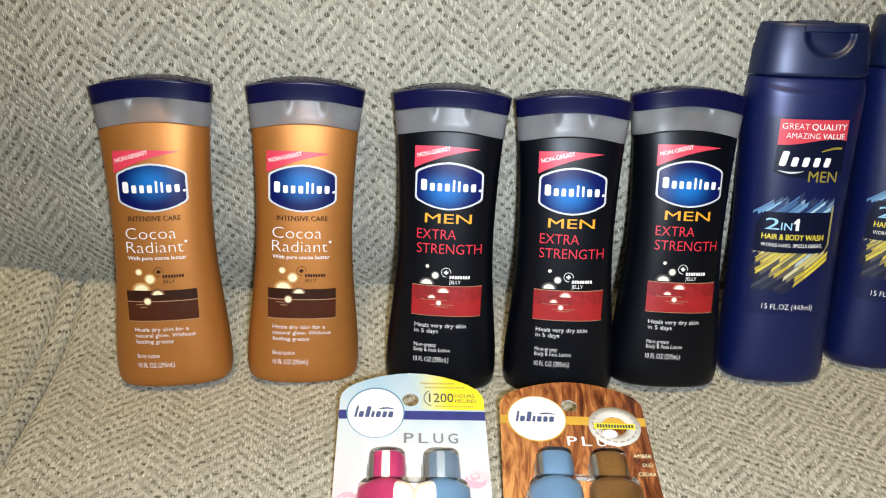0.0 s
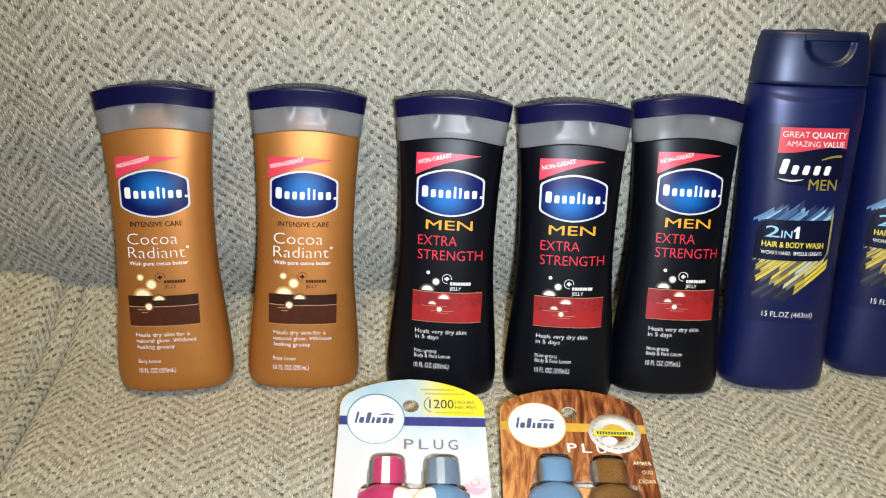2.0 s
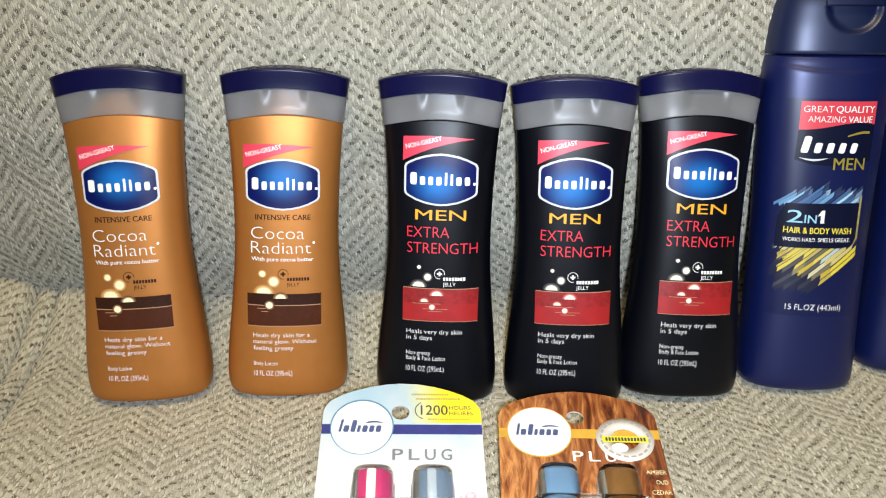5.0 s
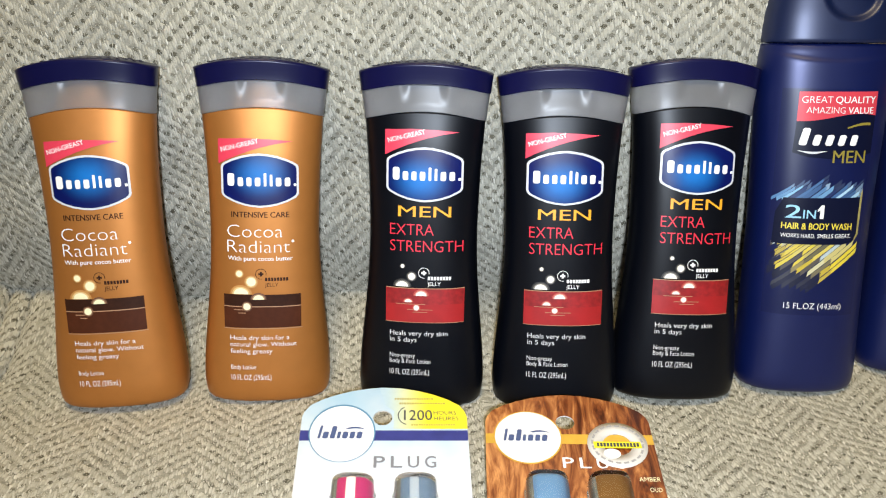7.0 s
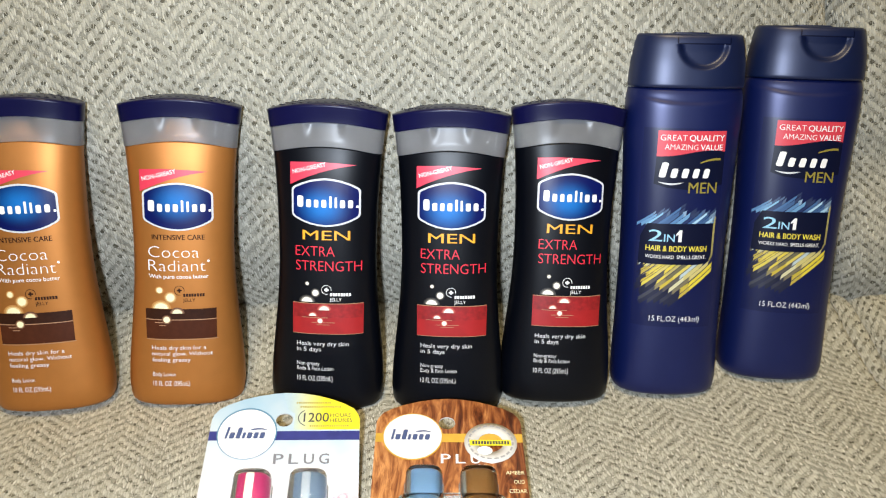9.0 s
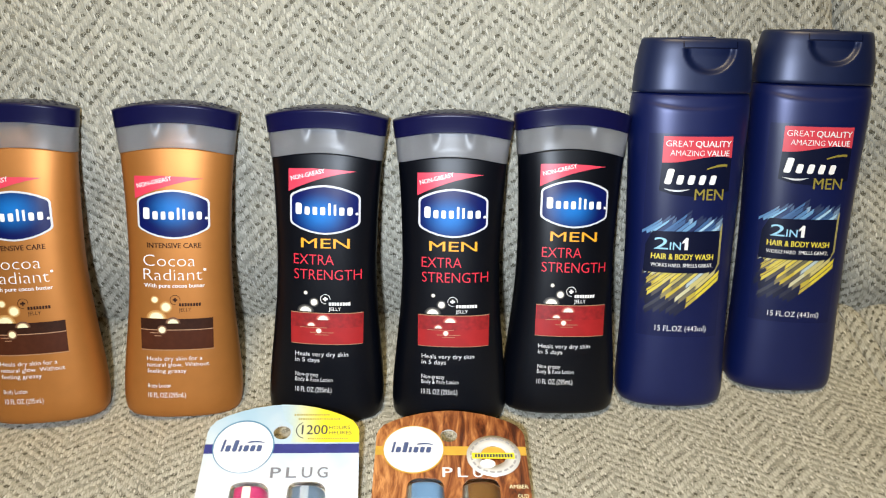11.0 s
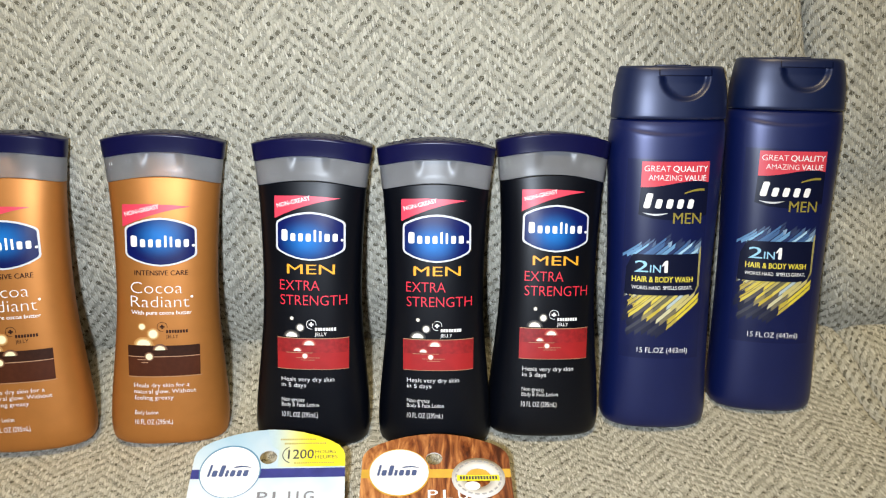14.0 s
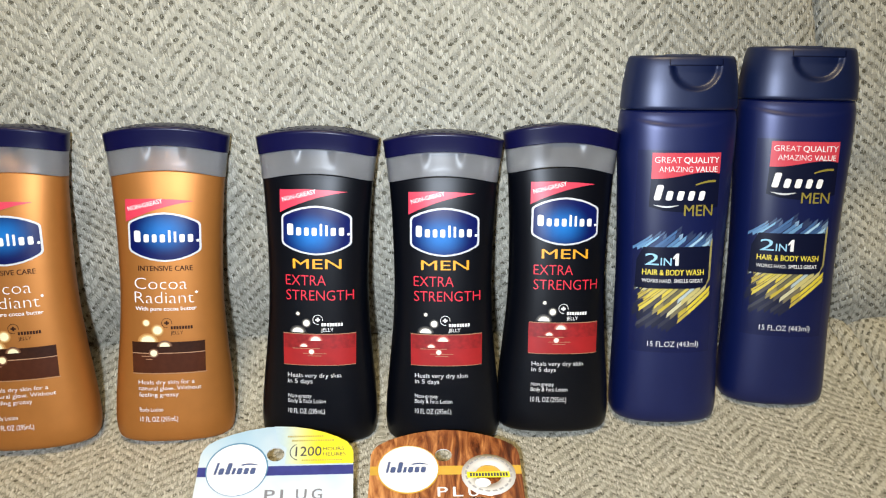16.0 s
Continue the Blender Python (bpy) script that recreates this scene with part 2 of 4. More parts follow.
def sky_card(name, top, bottom, tint, y0, y1, wood=False):
    """Printed card: a soft sky, or a wood-grain picture, that changes from the top of the card downwards."""
    m = material(name, (1, 1, 1), 0.28, vary=0.05, grain=60, coat=0.35)
    nt = m.node_tree
    old = nt.nodes["Principled BSDF"].inputs["Base Color"].links[0].from_node
    co = nt.nodes.new("ShaderNodeTexCoord")
    sep = nt.nodes.new("ShaderNodeSeparateXYZ")
    nt.links.new(co.outputs["Object"], sep.inputs[0])
    ramp = nt.nodes.new("ShaderNodeValToRGB")
    el = ramp.color_ramp.elements
    if wood:
        mp = nt.nodes.new("ShaderNodeMapping")
        mp.inputs["Scale"].default_value = (1.0, 0.20, 1.0)
        mp.inputs["Rotation"].default_value = (0, 0, radians(-9))
        wv = nt.nodes.new("ShaderNodeTexNoise")
        wv.inputs["Scale"].default_value, wv.inputs["Distortion"].default_value = 105.0, 2.6
        wv.inputs["Detail"].default_value, wv.inputs["Roughness"].default_value = 6.0, 0.62
        across = nt.nodes.new("ShaderNodeMath")
        across.operation = "MULTIPLY_ADD"
        across.inputs[1].default_value = -2.2
        nt.links.new(co.outputs["Object"], mp.inputs[0])
        nt.links.new(mp.outputs[0], wv.inputs["Vector"])
        nt.links.new(sep.outputs["X"], across.inputs[0])
        nt.links.new(wv.outputs["Fac"], across.inputs[2])
        nt.links.new(across.outputs[0], ramp.inputs[0])
        el[0].position, el[0].color = 0.30, (0.05, 0.012, 0.004, 1)
        el[1].position, el[1].color = 0.70, (0.66, 0.30, 0.10, 1)
        for pos, col in ((0.42, (0.17, 0.045, 0.012)), (0.52, (0.32, 0.11, 0.032))):
            e = el.new(pos)
            e.color = (*col, 1)
    else:
        mr = nt.nodes.new("ShaderNodeMapRange")
        mr.inputs["From Min"].default_value, mr.inputs["From Max"].default_value = y0, y1
        n = nt.nodes.new("ShaderNodeTexNoise")
        n.inputs["Scale"].default_value = 42
        add = nt.nodes.new("ShaderNodeMath")
        add.operation = "MULTIPLY_ADD"
        add.inputs[1].default_value, add.inputs[2].default_value = 0.7, -0.35
        both = nt.nodes.new("ShaderNodeMath")
        nt.links.new(co.outputs["Object"], n.inputs["Vector"])
        nt.links.new(sep.outputs["Y"], mr.inputs["Value"])
        nt.links.new(n.outputs["Fac"], add.inputs[0])
        nt.links.new(add.outputs[0], both.inputs[0])
        nt.links.new(mr.outputs[0], both.inputs[1])
        nt.links.new(both.outputs[0], ramp.inputs[0])
        el[0].position, el[0].color = 0.0, (*bottom, 1)
        el[1].position, el[1].color = 1.0, (*top, 1)
        e = el.new(0.55)
        e.color = (*tint, 1)
    nt.links.new(ramp.outputs[0], old.inputs[0])
    return m




def side_print(m, lo, hi, first, last):
    """A printed blend across the card, from one colour to another along x."""
    nt = m.node_tree
    old = nt.nodes["Principled BSDF"].inputs["Base Color"].links[0].from_node
    co = nt.nodes.new("ShaderNodeTexCoord")
    sep = nt.nodes.new("ShaderNodeSeparateXYZ")
    mr = nt.nodes.new("ShaderNodeMapRange")
    mr.interpolation_type = "SMOOTHSTEP"
    mr.inputs["From Min"].default_value, mr.inputs["From Max"].default_value = lo, hi
    mix = nt.nodes.new("ShaderNodeMix")
    mix.data_type = "RGBA"
    mix.inputs["A"].default_value, mix.inputs["B"].default_value = (*first, 1), (*last, 1)
    nt.links.new(co.outputs["Object"], sep.inputs[0])
    nt.links.new(sep.outputs["X"], mr.inputs["Value"])
    nt.links.new(mr.outputs[0], mix.inputs["Factor"])
    nt.links.new(mix.outputs["Result"], old.inputs[0])
    return m


side_print(YELLOW, -0.001, 0.024, (0.44, 0.58, 0.66), (0.86, 0.74, 0.03))
# dark tone that imitates the reflection in the edge of the clear blister
EDGE_REFLECT = material("dark_edge_reflection", (0.10, 0.10, 0.085), 0.12, vary=0.3, grain=200)
SKY_CARD = sky_card("sky_print_card", (0.36, 0.53, 0.66), (0.68, 0.58, 0.60), (0.60, 0.67, 0.71), -0.075, 0.022)
WOOD_CARD = sky_card("wood_print_card", None, None, None, 0, 0, True)


# ---------------------------------------------------------------- mesh helpers
def finish(bm, name, mat, parent=None, label="", smooth=True):
    me = bpy.data.meshes.new(name)
    bm.normal_update()
    bm.to_mesh(me)
    bm.free()
    return link(me, name, mat, parent, label, smooth)


def link(me, name, mat, parent=None, label="", smooth=True):
    for m in (mat if isinstance(mat, (list, tuple)) else [mat]):
        me.materials.append(m)
    me.polygons.foreach_set("use_smooth", [smooth] * len(me.polygons))
    ob = new(name, me)
    if parent is not None:
        ob.parent = parent
    if label:
        ob["label"] = label
    return ob


def part(name, bm, mat, parent, label="", smooth=True):
    return finish(bm, name, mat, parent, label, smooth)


def thing(name, m, label, category, group=""):
    ob = new(name)
    ob.empty_display_size = 0.02
    ob.matrix_world = m
    return tagged(ob, label, category, group)


def box_bm(x0, x1, y0, y1, z0, z1, bevel=0.0, seg=2):
    bm = bmesh.new()
    bmesh.ops.create_cube(bm, size=1)
    for v in bm.verts:
        v.co = Vector(((x0 + x1) / 2 + v.co.x * (x1 - x0), (y0 + y1) / 2 + v.co.y * (y1 - y0), (z0 + z1) / 2 + v.co.z * (z1 - z0)))
    if bevel:
        bmesh.ops.bevel(bm, geom=bm.edges[:], offset=bevel, segments=seg, affect="EDGES", profile=0.5)
    return bm


def smoothstep(a, b, x):
    t = np.clip((np.asarray(x, float) - a) / (b - a), 0, 1)
    return t * t * (3 - 2 * t)


def curve_through(xs, ys):
    """A smooth curve through a few stations (monotone cubic)."""
    xs, ys = np.array(xs, float), np.array(ys, float)
    d = np.diff(ys) / np.diff(xs)
    m = np.concatenate([[d[0]], np.where(d[:-1] * d[1:] > 0, 2 * d[:-1] * d[1:] / (d[:-1] + d[1:] + 1e-12), 0), [d[-1]]])

    def at(x):
        x = np.clip(np.asarray(x, float), xs[0], xs[-1])
        i = np.clip(np.searchsorted(xs, x) - 1, 0, len(xs) - 2)
        h = xs[i + 1] - xs[i]
        t = (x - xs[i]) / h
        return ((1 + 2 * t) * (1 - t) ** 2 * ys[i] + t * (1 - t) ** 2 * h * m[i]
                + t * t * (3 - 2 * t) * ys[i + 1] + t * t * (t - 1) * h * m[i + 1])
    return at


# ---------------------------------------------------------------- room
def slab(name, x0, x1, y0, y1, z0, z1, mat, label):
    ob = finish(box_bm(x0, x1, y0, y1, z0, z1), name, mat, smooth=False)
    return tagged(ob, label, name.split("_")[0], kind="structure")


FLOOR_Z = -0.44
slab("floor", -2.2, 2.4, -2.6, 1.2, FLOOR_Z - 0.1, FLOOR_Z, CARPET, "brown carpeted floor under the sofa")
slab("ceiling", -2.2, 2.4, -2.6, 1.2, 2.0, 2.1, CEIL, "plain off-white painted ceiling")
slab("wall_north", -2.3, 2.5, 1.2, 1.3, FLOOR_Z, 2.0, WALL, "plain beige wall behind the sofa")
slab("wall_south", -2.3, 2.5, -2.7, -2.6, FLOOR_Z, 2.0, WALL, "plain beige wall facing the sofa")
slab("wall_west", -2.3, -2.2, -2.6, 1.2, FLOOR_Z, 2.0, WALL, "plain beige side wall")
slab("wall_east", 2.4, 2.5, -2.6, 1.2, FLOOR_Z, 2.0, WALL, "plain beige side wall")


# ---------------------------------------------------------------- sofa
SEAT_Z = curve_through([-0.06, 0.05, 0.20, 0.32, 0.40, 0.47, 0.51, 0.55, 0.59, 0.66],
                       [-0.088, -0.063, -0.034, -0.012, 0.000, 0.0055, 0.0105, 0.025, 0.041, 0.048])
BACK_Y = curve_through([-0.06, 0.02, 0.06, 0.09, 0.135, 0.17, 0.215, 0.30, 0.42, 0.50, 0.56],
                       [0.612, 0.592, 0.566, 0.550, 0.536, 0.524, 0.517, 0.514, 0.528, 0.56, 0.62])


def seat_height(x, y):
    return SEAT_Z(y) - 0.034 * np.clip(x, -0.3, 0.08) + 0.0018 * np.sin(17 * x + 2) * np.sin(14 * y + 1)


def back_depth(x, z):
    return (BACK_Y(z) + 0.045 * smoothstep(0.17, 0.33, x) * (0.12 + 0.88 * smoothstep(0.03, 0.16, z)) - 0.006 * smoothstep(-0.04, -0.13, x) + 0.02 * smoothstep(-0.20, -0.33, x)
            + 0.0025 * np.sin(13 * x + 0.7) * np.sin(11 * z))


def left_gap(y):
    return -0.249 - 0.13 * (y - 0.409)


def right_gap(y):
    return 0.373 + 0.0 * y


def back_seam(z):
    return 0.330 + (0.27 - z) * 0.18


def rolled(s, r):
    """Unrolls a cushion's edge: way inwards and drop, for s metres from where the side begins."""
    a = np.clip(s / r, 0, math.pi / 2)
    return np.where(s < 0, 0, r - r * np.cos(a)) + np.maximum(s - r * math.pi / 2, 0), -r + r * np.sin(a) + np.minimum(s, 0)


def seat_patch(edge, side, width):
    """A seat cushion's cover: u from its edge inwards, v along the seat. side: 1 when the cushion lies to the right of the edge."""
    def at(u, v):
        inward, drop = rolled(u, 0.015)
        x = edge(v) + side * (0.013 + inward)
        return np.stack([x, v, seat_height(x, v) + drop], -1)
    return at


def middle_seat(u, v):
    x0, x1 = left_gap(v), right_gap(v)
    inl, dl = rolled(u, 0.015)
    inr, dr = rolled((x1 - x0 + 0.0085) - u, 0.015)
    left = u < 0.3
    x = np.where(left, x0 + 0.002 + inl, x1 - 0.002 - inr)
    return np.stack([x, v, seat_height(x, v) + np.where(left, dl, dr)], -1)


def back_patch(side):
    def at(u, v):
        inward, drop = rolled(u, 0.024)
        x = back_seam(v) + side * (0.0015 + inward)
        return np.stack([x, back_depth(x, v) - drop, v], -1)
    return at


def cover(parent, name, at, u0, u1, v0, v1, up, thick, flip, phase, vv0, vv1, uw):
    """A cushion: a closed body of dark backing weave, and over it the light yarn floats of a herringbone, each one a raised loop."""
    nu, nv = int((u1 - u0) / 0.006) + 1, int((v1 - v0) / 0.006) + 1
    U, V = np.meshgrid(np.linspace(u0, u1, nu), np.linspace(v0, v1, nv), indexing="ij")
    top = at(U, V).reshape(-1, 3)
    low = top.copy()
    low[:, up] = thick
    n = nu * nv
    idx = np.arange(n).reshape(nu, nv)
    a, b, c, d = (q.ravel() for q in (idx[:-1, :-1], idx[1:, :-1], idx[1:, 1:], idx[:-1, 1:]))
    faces = np.stack([a, b, c, d] if not flip else [a, d, c, b], 1).tolist()
    faces += [[q + n for q in reversed(f)] for f in faces]
    rim = idx[:, 0].tolist() + idx[-1, 1:].tolist() + idx[-2::-1, -1].tolist() + idx[0, -2:0:-1].tolist()
    for p, q in zip(rim, rim[1:] + rim[:1]):
        faces.append([p, p + n, q + n, q] if not flip else [p, q, q + n, p + n])
    me = bpy.data.meshes.new(name)
    me.from_pydata(np.concatenate([top, low]).tolist(), [], faces)
    body = link(me, name, BASE_YARN, parent)

    # herringbone: floats step up from column to column, and turn back every few columns
    rng = np.random.default_rng(11 + phase)
    PU, PV, STEP, TURN = 0.0040, 0.0080, 0.0034, 7
    cols = np.arange(int(u0 / PU), int(uw / PU))
    rows = np.arange(int(vv0 / PV) - 6, int(vv1 / PV) + 1)
    I, J = (q.ravel() for q in np.meshgrid(cols, rows, indexing="ij"))
    k = (I + phase) % (2 * TURN)
    zig = np.where(k < TURN, k, 2 * TURN - k)
    uc = (I + 0.5) * PU + rng.normal(0, 0.00022, I.shape)
    vc = J * PV + zig * STEP + rng.normal(0, 0.00030, I.shape)
    keep = (vc > vv0 + 0.005) & (vc < vv1 - 0.008)
    uc, vc, way = uc[keep], vc[keep], np.where(k < TURN, 1.0, -1.0)[keep]

    def floats(label, uc, vc, hw, hl, high, mat, na, nb, square, spread=0.12, slope=None):
        A, B = (q.ravel() for q in np.meshgrid(np.linspace(-1, 1, na), np.linspace(-1, 1, nb), indexing="ij"))
        m, c = len(uc), na * nb
        w = hw * rng.uniform(1 - spread, 1 + spread, (m, 1))
        l = hl * rng.uniform(1 - spread, 1 + spread, (m, 1))
        h = high * rng.uniform(0.7, 1.3, (m, 1))
        skew = rng.normal(0, 0.22, (m, 1))
        du = w * A * (0.72 + 0.28 * np.sqrt(np.clip(1 - B ** 2, 0, 1))) + skew * l * B * 0.5
        dv = l * B * (0.82 + 0.18 * np.sqrt(np.clip(1 - A ** 2, 0, 1)))
        if slope is not None:
            dv = dv + slope[:, None] * du
        uu, ww = uc[:, None] + du, vc[:, None] + dv
        e = 0.0006
        P = at(uu, ww)
        N = np.cross(at(uu + e, ww) - P, at(uu, ww + e) - P)
        N /= np.linalg.norm(N, axis=-1, keepdims=True) + 1e-12
        if flip:
            N = -N
        lift = h * np.clip(1 - np.abs(A) ** square, 0, 1) ** 0.6 * np.clip(1 - np.abs(B) ** square, 0, 1) ** 0.6 - 0.00015
        P = (P + N * lift[..., None]).reshape(-1, 3)
        g = np.arange(c).reshape(na, nb)
        q = np.stack([x.ravel() for x in (g[:-1, :-1], g[1:, :-1], g[1:, 1:], g[:-1, 1:])], 1)
        if flip:
            q = q[:, ::-1]
        F = (q[None] + c * np.arange(m)[:, None, None]).reshape(-1, 4)
        me = bpy.data.meshes.new(label)
        me.from_pydata(P.tolist(), [], F.tolist())
        return tagged(link(me, label, mat, parent), kind="stuff")

    # three plump upright yarns side by side in each cell, and now and then a brighter one
    n1 = len(uc)
    side = np.repeat([-1.0, 0.0, 1.0], n1)
    uu3, vv3, way3 = np.tile(uc, 3), np.tile(vc, 3), np.tile(way, 3)
    floats("herringbone_weave", uu3 + side * 0.00128 + rng.normal(0, 0.00022, 3 * n1), vv3 + way3 * side * 0.0009 + rng.normal(0, 0.00035, 3 * n1),
           0.00084, 0.00262, 0.00055, YARN, 4, 4, 2.6, 0.18, way3 * 0.2)
    some = rng.random(n1) < 0.55
    n2 = int(some.sum())
    floats("raised_weave", uc[some] - way[some] * 0.0019 + rng.normal(0, 0.0003, n2), vc[some] + 0.0028 + rng.normal(0, 0.0004, n2), 0.00055, 0.00180, 0.00090, PALE_YARN, 3, 4, 2.5, 0.25)
    # between them a patch of dark weft, crossed by a ladder of short light ends
    pick = rng.random(n1) < 0.95
    fu, fv = uc[pick] + rng.normal(0, 0.00025, pick.sum()), vc[pick] + PV / 2 + rng.normal(0, 0.0003, pick.sum())
    floats("fleck_weave", fu, fv, 0.00200, 0.00175, 0.00050, FLECK, 4, 3, 3.0, 0.25, way[pick] * 0.12)
    for du, dv, hw, hl in ((-0.0010, 0.0006, 0.00050, 0.00026), (0.0009, 0.0010, 0.00050, 0.00026), (0.0010, -0.0003, 0.00050, 0.00026), (-0.0009, -0.0003, 0.00050, 0.00026), (0.0008, -0.0011, 0.00050, 0.00026), (-0.0008, -0.0013, 0.00050, 0.00026), (0.0, 0.0, 0.00034, 0.0017)):
        some = rng.random(len(fu)) < 0.85
        n2 = int(some.sum())
        floats("crossing_weave", fu[some] + du + rng.normal(0, 0.00025, n2), fv[some] + dv + rng.normal(0, 0.0002, n2), hw, hl, 0.00085, YARN, 3, 3, 2.5, 0.30)
    return body


sofa = thing("sofa", pose(0, 0, 0), "grey-beige herringbone woven fabric sofa with loose cushions", "sofa")
cover(sofa, "seat_cushion", middle_seat, -0.045, 0.69, 0.02, 0.66, 2, -0.16, False, 0, 0.20, 0.63, 0.69)
cover(sofa, "seat_cushion", seat_patch(left_gap, -1, 0.6), -0.045, 0.62, 0.02, 0.66, 2, -0.16, True, 4, 0.20, 0.63, 0.30)
cover(sofa, "seat_cushion", seat_patch(right_gap, 1, 0.6), -0.045, 0.62, 0.02, 0.66, 2, -0.16, False, 2, 0.20, 0.63, 0.30)
def welt_patch(gap, sd):
    """A stuffed, woven welt that lies down in the gap between two cushions."""
    def at(u, v):
        r = 0.0078 + 0.0006 * np.sin(70 * v)
        x0 = gap(v) + sd * (0.0065 + 0.0014 * np.sin(31 * v))
        return np.stack([x0 + r * np.sin(u / 0.0078), v, seat_height(gap(v), v) - 0.0135 + r * np.cos(u / 0.0078)], -1)
    return at


for gap, sd in ((left_gap, -1), (right_gap, 1)):
    cover(sofa, "welt", welt_patch(gap, sd), -0.0135, 0.0135, 0.05, 0.64, 2, -0.05, False, 5, 0.20, 0.63, 0.0135)
cover(sofa, "back_cushion", back_patch(-1), -0.045, 0.98, -0.03, 0.54, 1, 0.74, True, 3, 0.0, 0.42, 0.80)
cover(sofa, "back_cushion", back_patch(1), -0.045, 0.62, -0.03, 0.54, 1, 0.74, False, 1, 0.0, 0.42, 0.30)
part("base_frame", box_bm(-0.93, 1.02, 0.03, 0.90, -0.34, -0.165, 0.02), BASE_YARN, sofa)
part("back_frame", box_bm(-0.93, 1.02, 0.745, 0.90, -0.16, 0.52, 0.03), BASE_YARN, sofa)
for lx in (-0.85, 0.94):
    for ly in (0.10, 0.82):
        part("leg", box_bm(lx - 0.03, lx + 0.03, ly - 0.03, ly + 0.03, FLOOR_Z, -0.335, 0.006), WOOD, sofa, "dark wooden leg")


# ---------------------------------------------------------------- lofted bottles
def loft(rings, half, n=96, power=2.5, arch=None, close_top=True, close_bottom=True, dent=None):
    """A bottle shell: rings at the heights given, with half-widths from half(z); arch lifts the middle of each ring."""
    bm = bmesh.new()
    loops = []
    for z in rings:
        w, d = half(z)
        row = []
        for i in range(n):
            a = 2 * math.pi * i / n
            ca, sa = math.cos(a), math.sin(a)
            x = w * math.copysign(abs(ca) ** (2 / power), ca)
            y = d * math.copysign(abs(sa) ** (2 / power), sa)
            zz = z + (arch(z) * (1 - (x / w) ** 2) if arch else 0)
            if dent:
                y += dent(x, y, zz)
            row.append(bm.verts.new((x, y, zz)))
        loops.append(row)
    for r0, r1 in zip(loops, loops[1:]):
        for i in range(n):
            j = (i + 1) % n
            bm.faces.new((r0[i], r0[j], r1[j], r1[i]))
    for flag, row, z in ((close_bottom, loops[0], -1), (close_top, loops[-1], 1)):
        if not flag:
            continue
        prev = row
        for s in (0.66, 0.33):
            ring = []
            for v in row:
                w = max(abs(q.co.x) for q in row)
                x, y = v.co.x * s, v.co.y * s
                zz = v.co.z
                if arch and z > 0:
                    base = min(q.co.z for q in row)
                    zz = base + arch(rings[-1]) * (1 - (x / w) ** 2) + 0.0012 * (1 - s)
                ring.append(bm.verts.new((x, y, zz)))
            for i in range(n):
                j = (i + 1) % n
                bm.faces.new((prev[i], prev[j], ring[j], ring[i]) if z > 0 else (prev[j], prev[i], ring[i], ring[j]))
            prev = ring
        cz = sum(v.co.z for v in prev) / n + (0.0006 if arch and z > 0 else 0)
        mid = bm.verts.new((0, 0, cz))
        for i in range(n):
            j = (i + 1) % n
            bm.faces.new((prev[i], prev[j], mid) if z > 0 else (prev[j], prev[i], mid))
    return bm


def front_of(half, power, arch=None):
    """The front of a bottle: the place at x and height z, lifted off it by eps."""
    def at(x, z, eps):
        p = z
        for _ in range(4):
            w, d = half(p)
            p = z - (arch(p) * (1 - min(1, (x / w) ** 2)) if arch else 0)
        w, d = half(p)
        y = -d * max(1e-6, 1 - min(0.999, abs(x / w)) ** power) ** (1 / power)
        return Vector((x, y - eps, z))
    return at


def flat_of(x, y, eps):
    return Vector((x, y, eps))


def printed(name, polys, mat, parent, at, eps, label="", cell=0.003):
    """Flat ink shapes, in millimetres of the label, laid on a surface."""
    bm = bmesh.new()
    for poly in polys:
        one = bmesh.new()
        one.faces.new([one.verts.new((x / 1000, y / 1000, 0)) for x, y in poly])
        xs, ys = [p[0] / 1000 for p in poly], [p[1] / 1000 for p in poly]
        if len(poly) > 4:
            bmesh.ops.triangulate(one, faces=one.faces[:])
        if at is not flat_of:
            for axis, lo, hi in ((0, min(xs), max(xs)), (1, min(ys), max(ys))):
                g = math.ceil(lo / cell + 1e-6) * cell + 0.00037
                while g < hi:
                    co = (g, 0, 0) if axis == 0 else (0, g, 0)
                    no = (1, 0, 0) if axis == 0 else (0, 1, 0)
                    bmesh.ops.bisect_plane(one, geom=one.verts[:] + one.edges[:] + one.faces[:], plane_co=co, plane_no=no)
                    g += cell
        bmesh.ops.triangulate(one, faces=[f for f in one.faces if len(f.verts) > 4])
        made = {v: bm.verts.new(at(v.co.x, v.co.y, eps)) for v in one.verts}
        for f in one.faces:
            bm.faces.new([made[v] for v in f.verts])
        one.free()
    want = Vector((0, 0, 1)) if at is flat_of else Vector((0, -1, 0))
    bm.normal_update()
    for f in bm.faces:
        if f.normal.dot(want) < 0:
            f.normal_flip()
    return finish(bm, name, mat, parent, label)


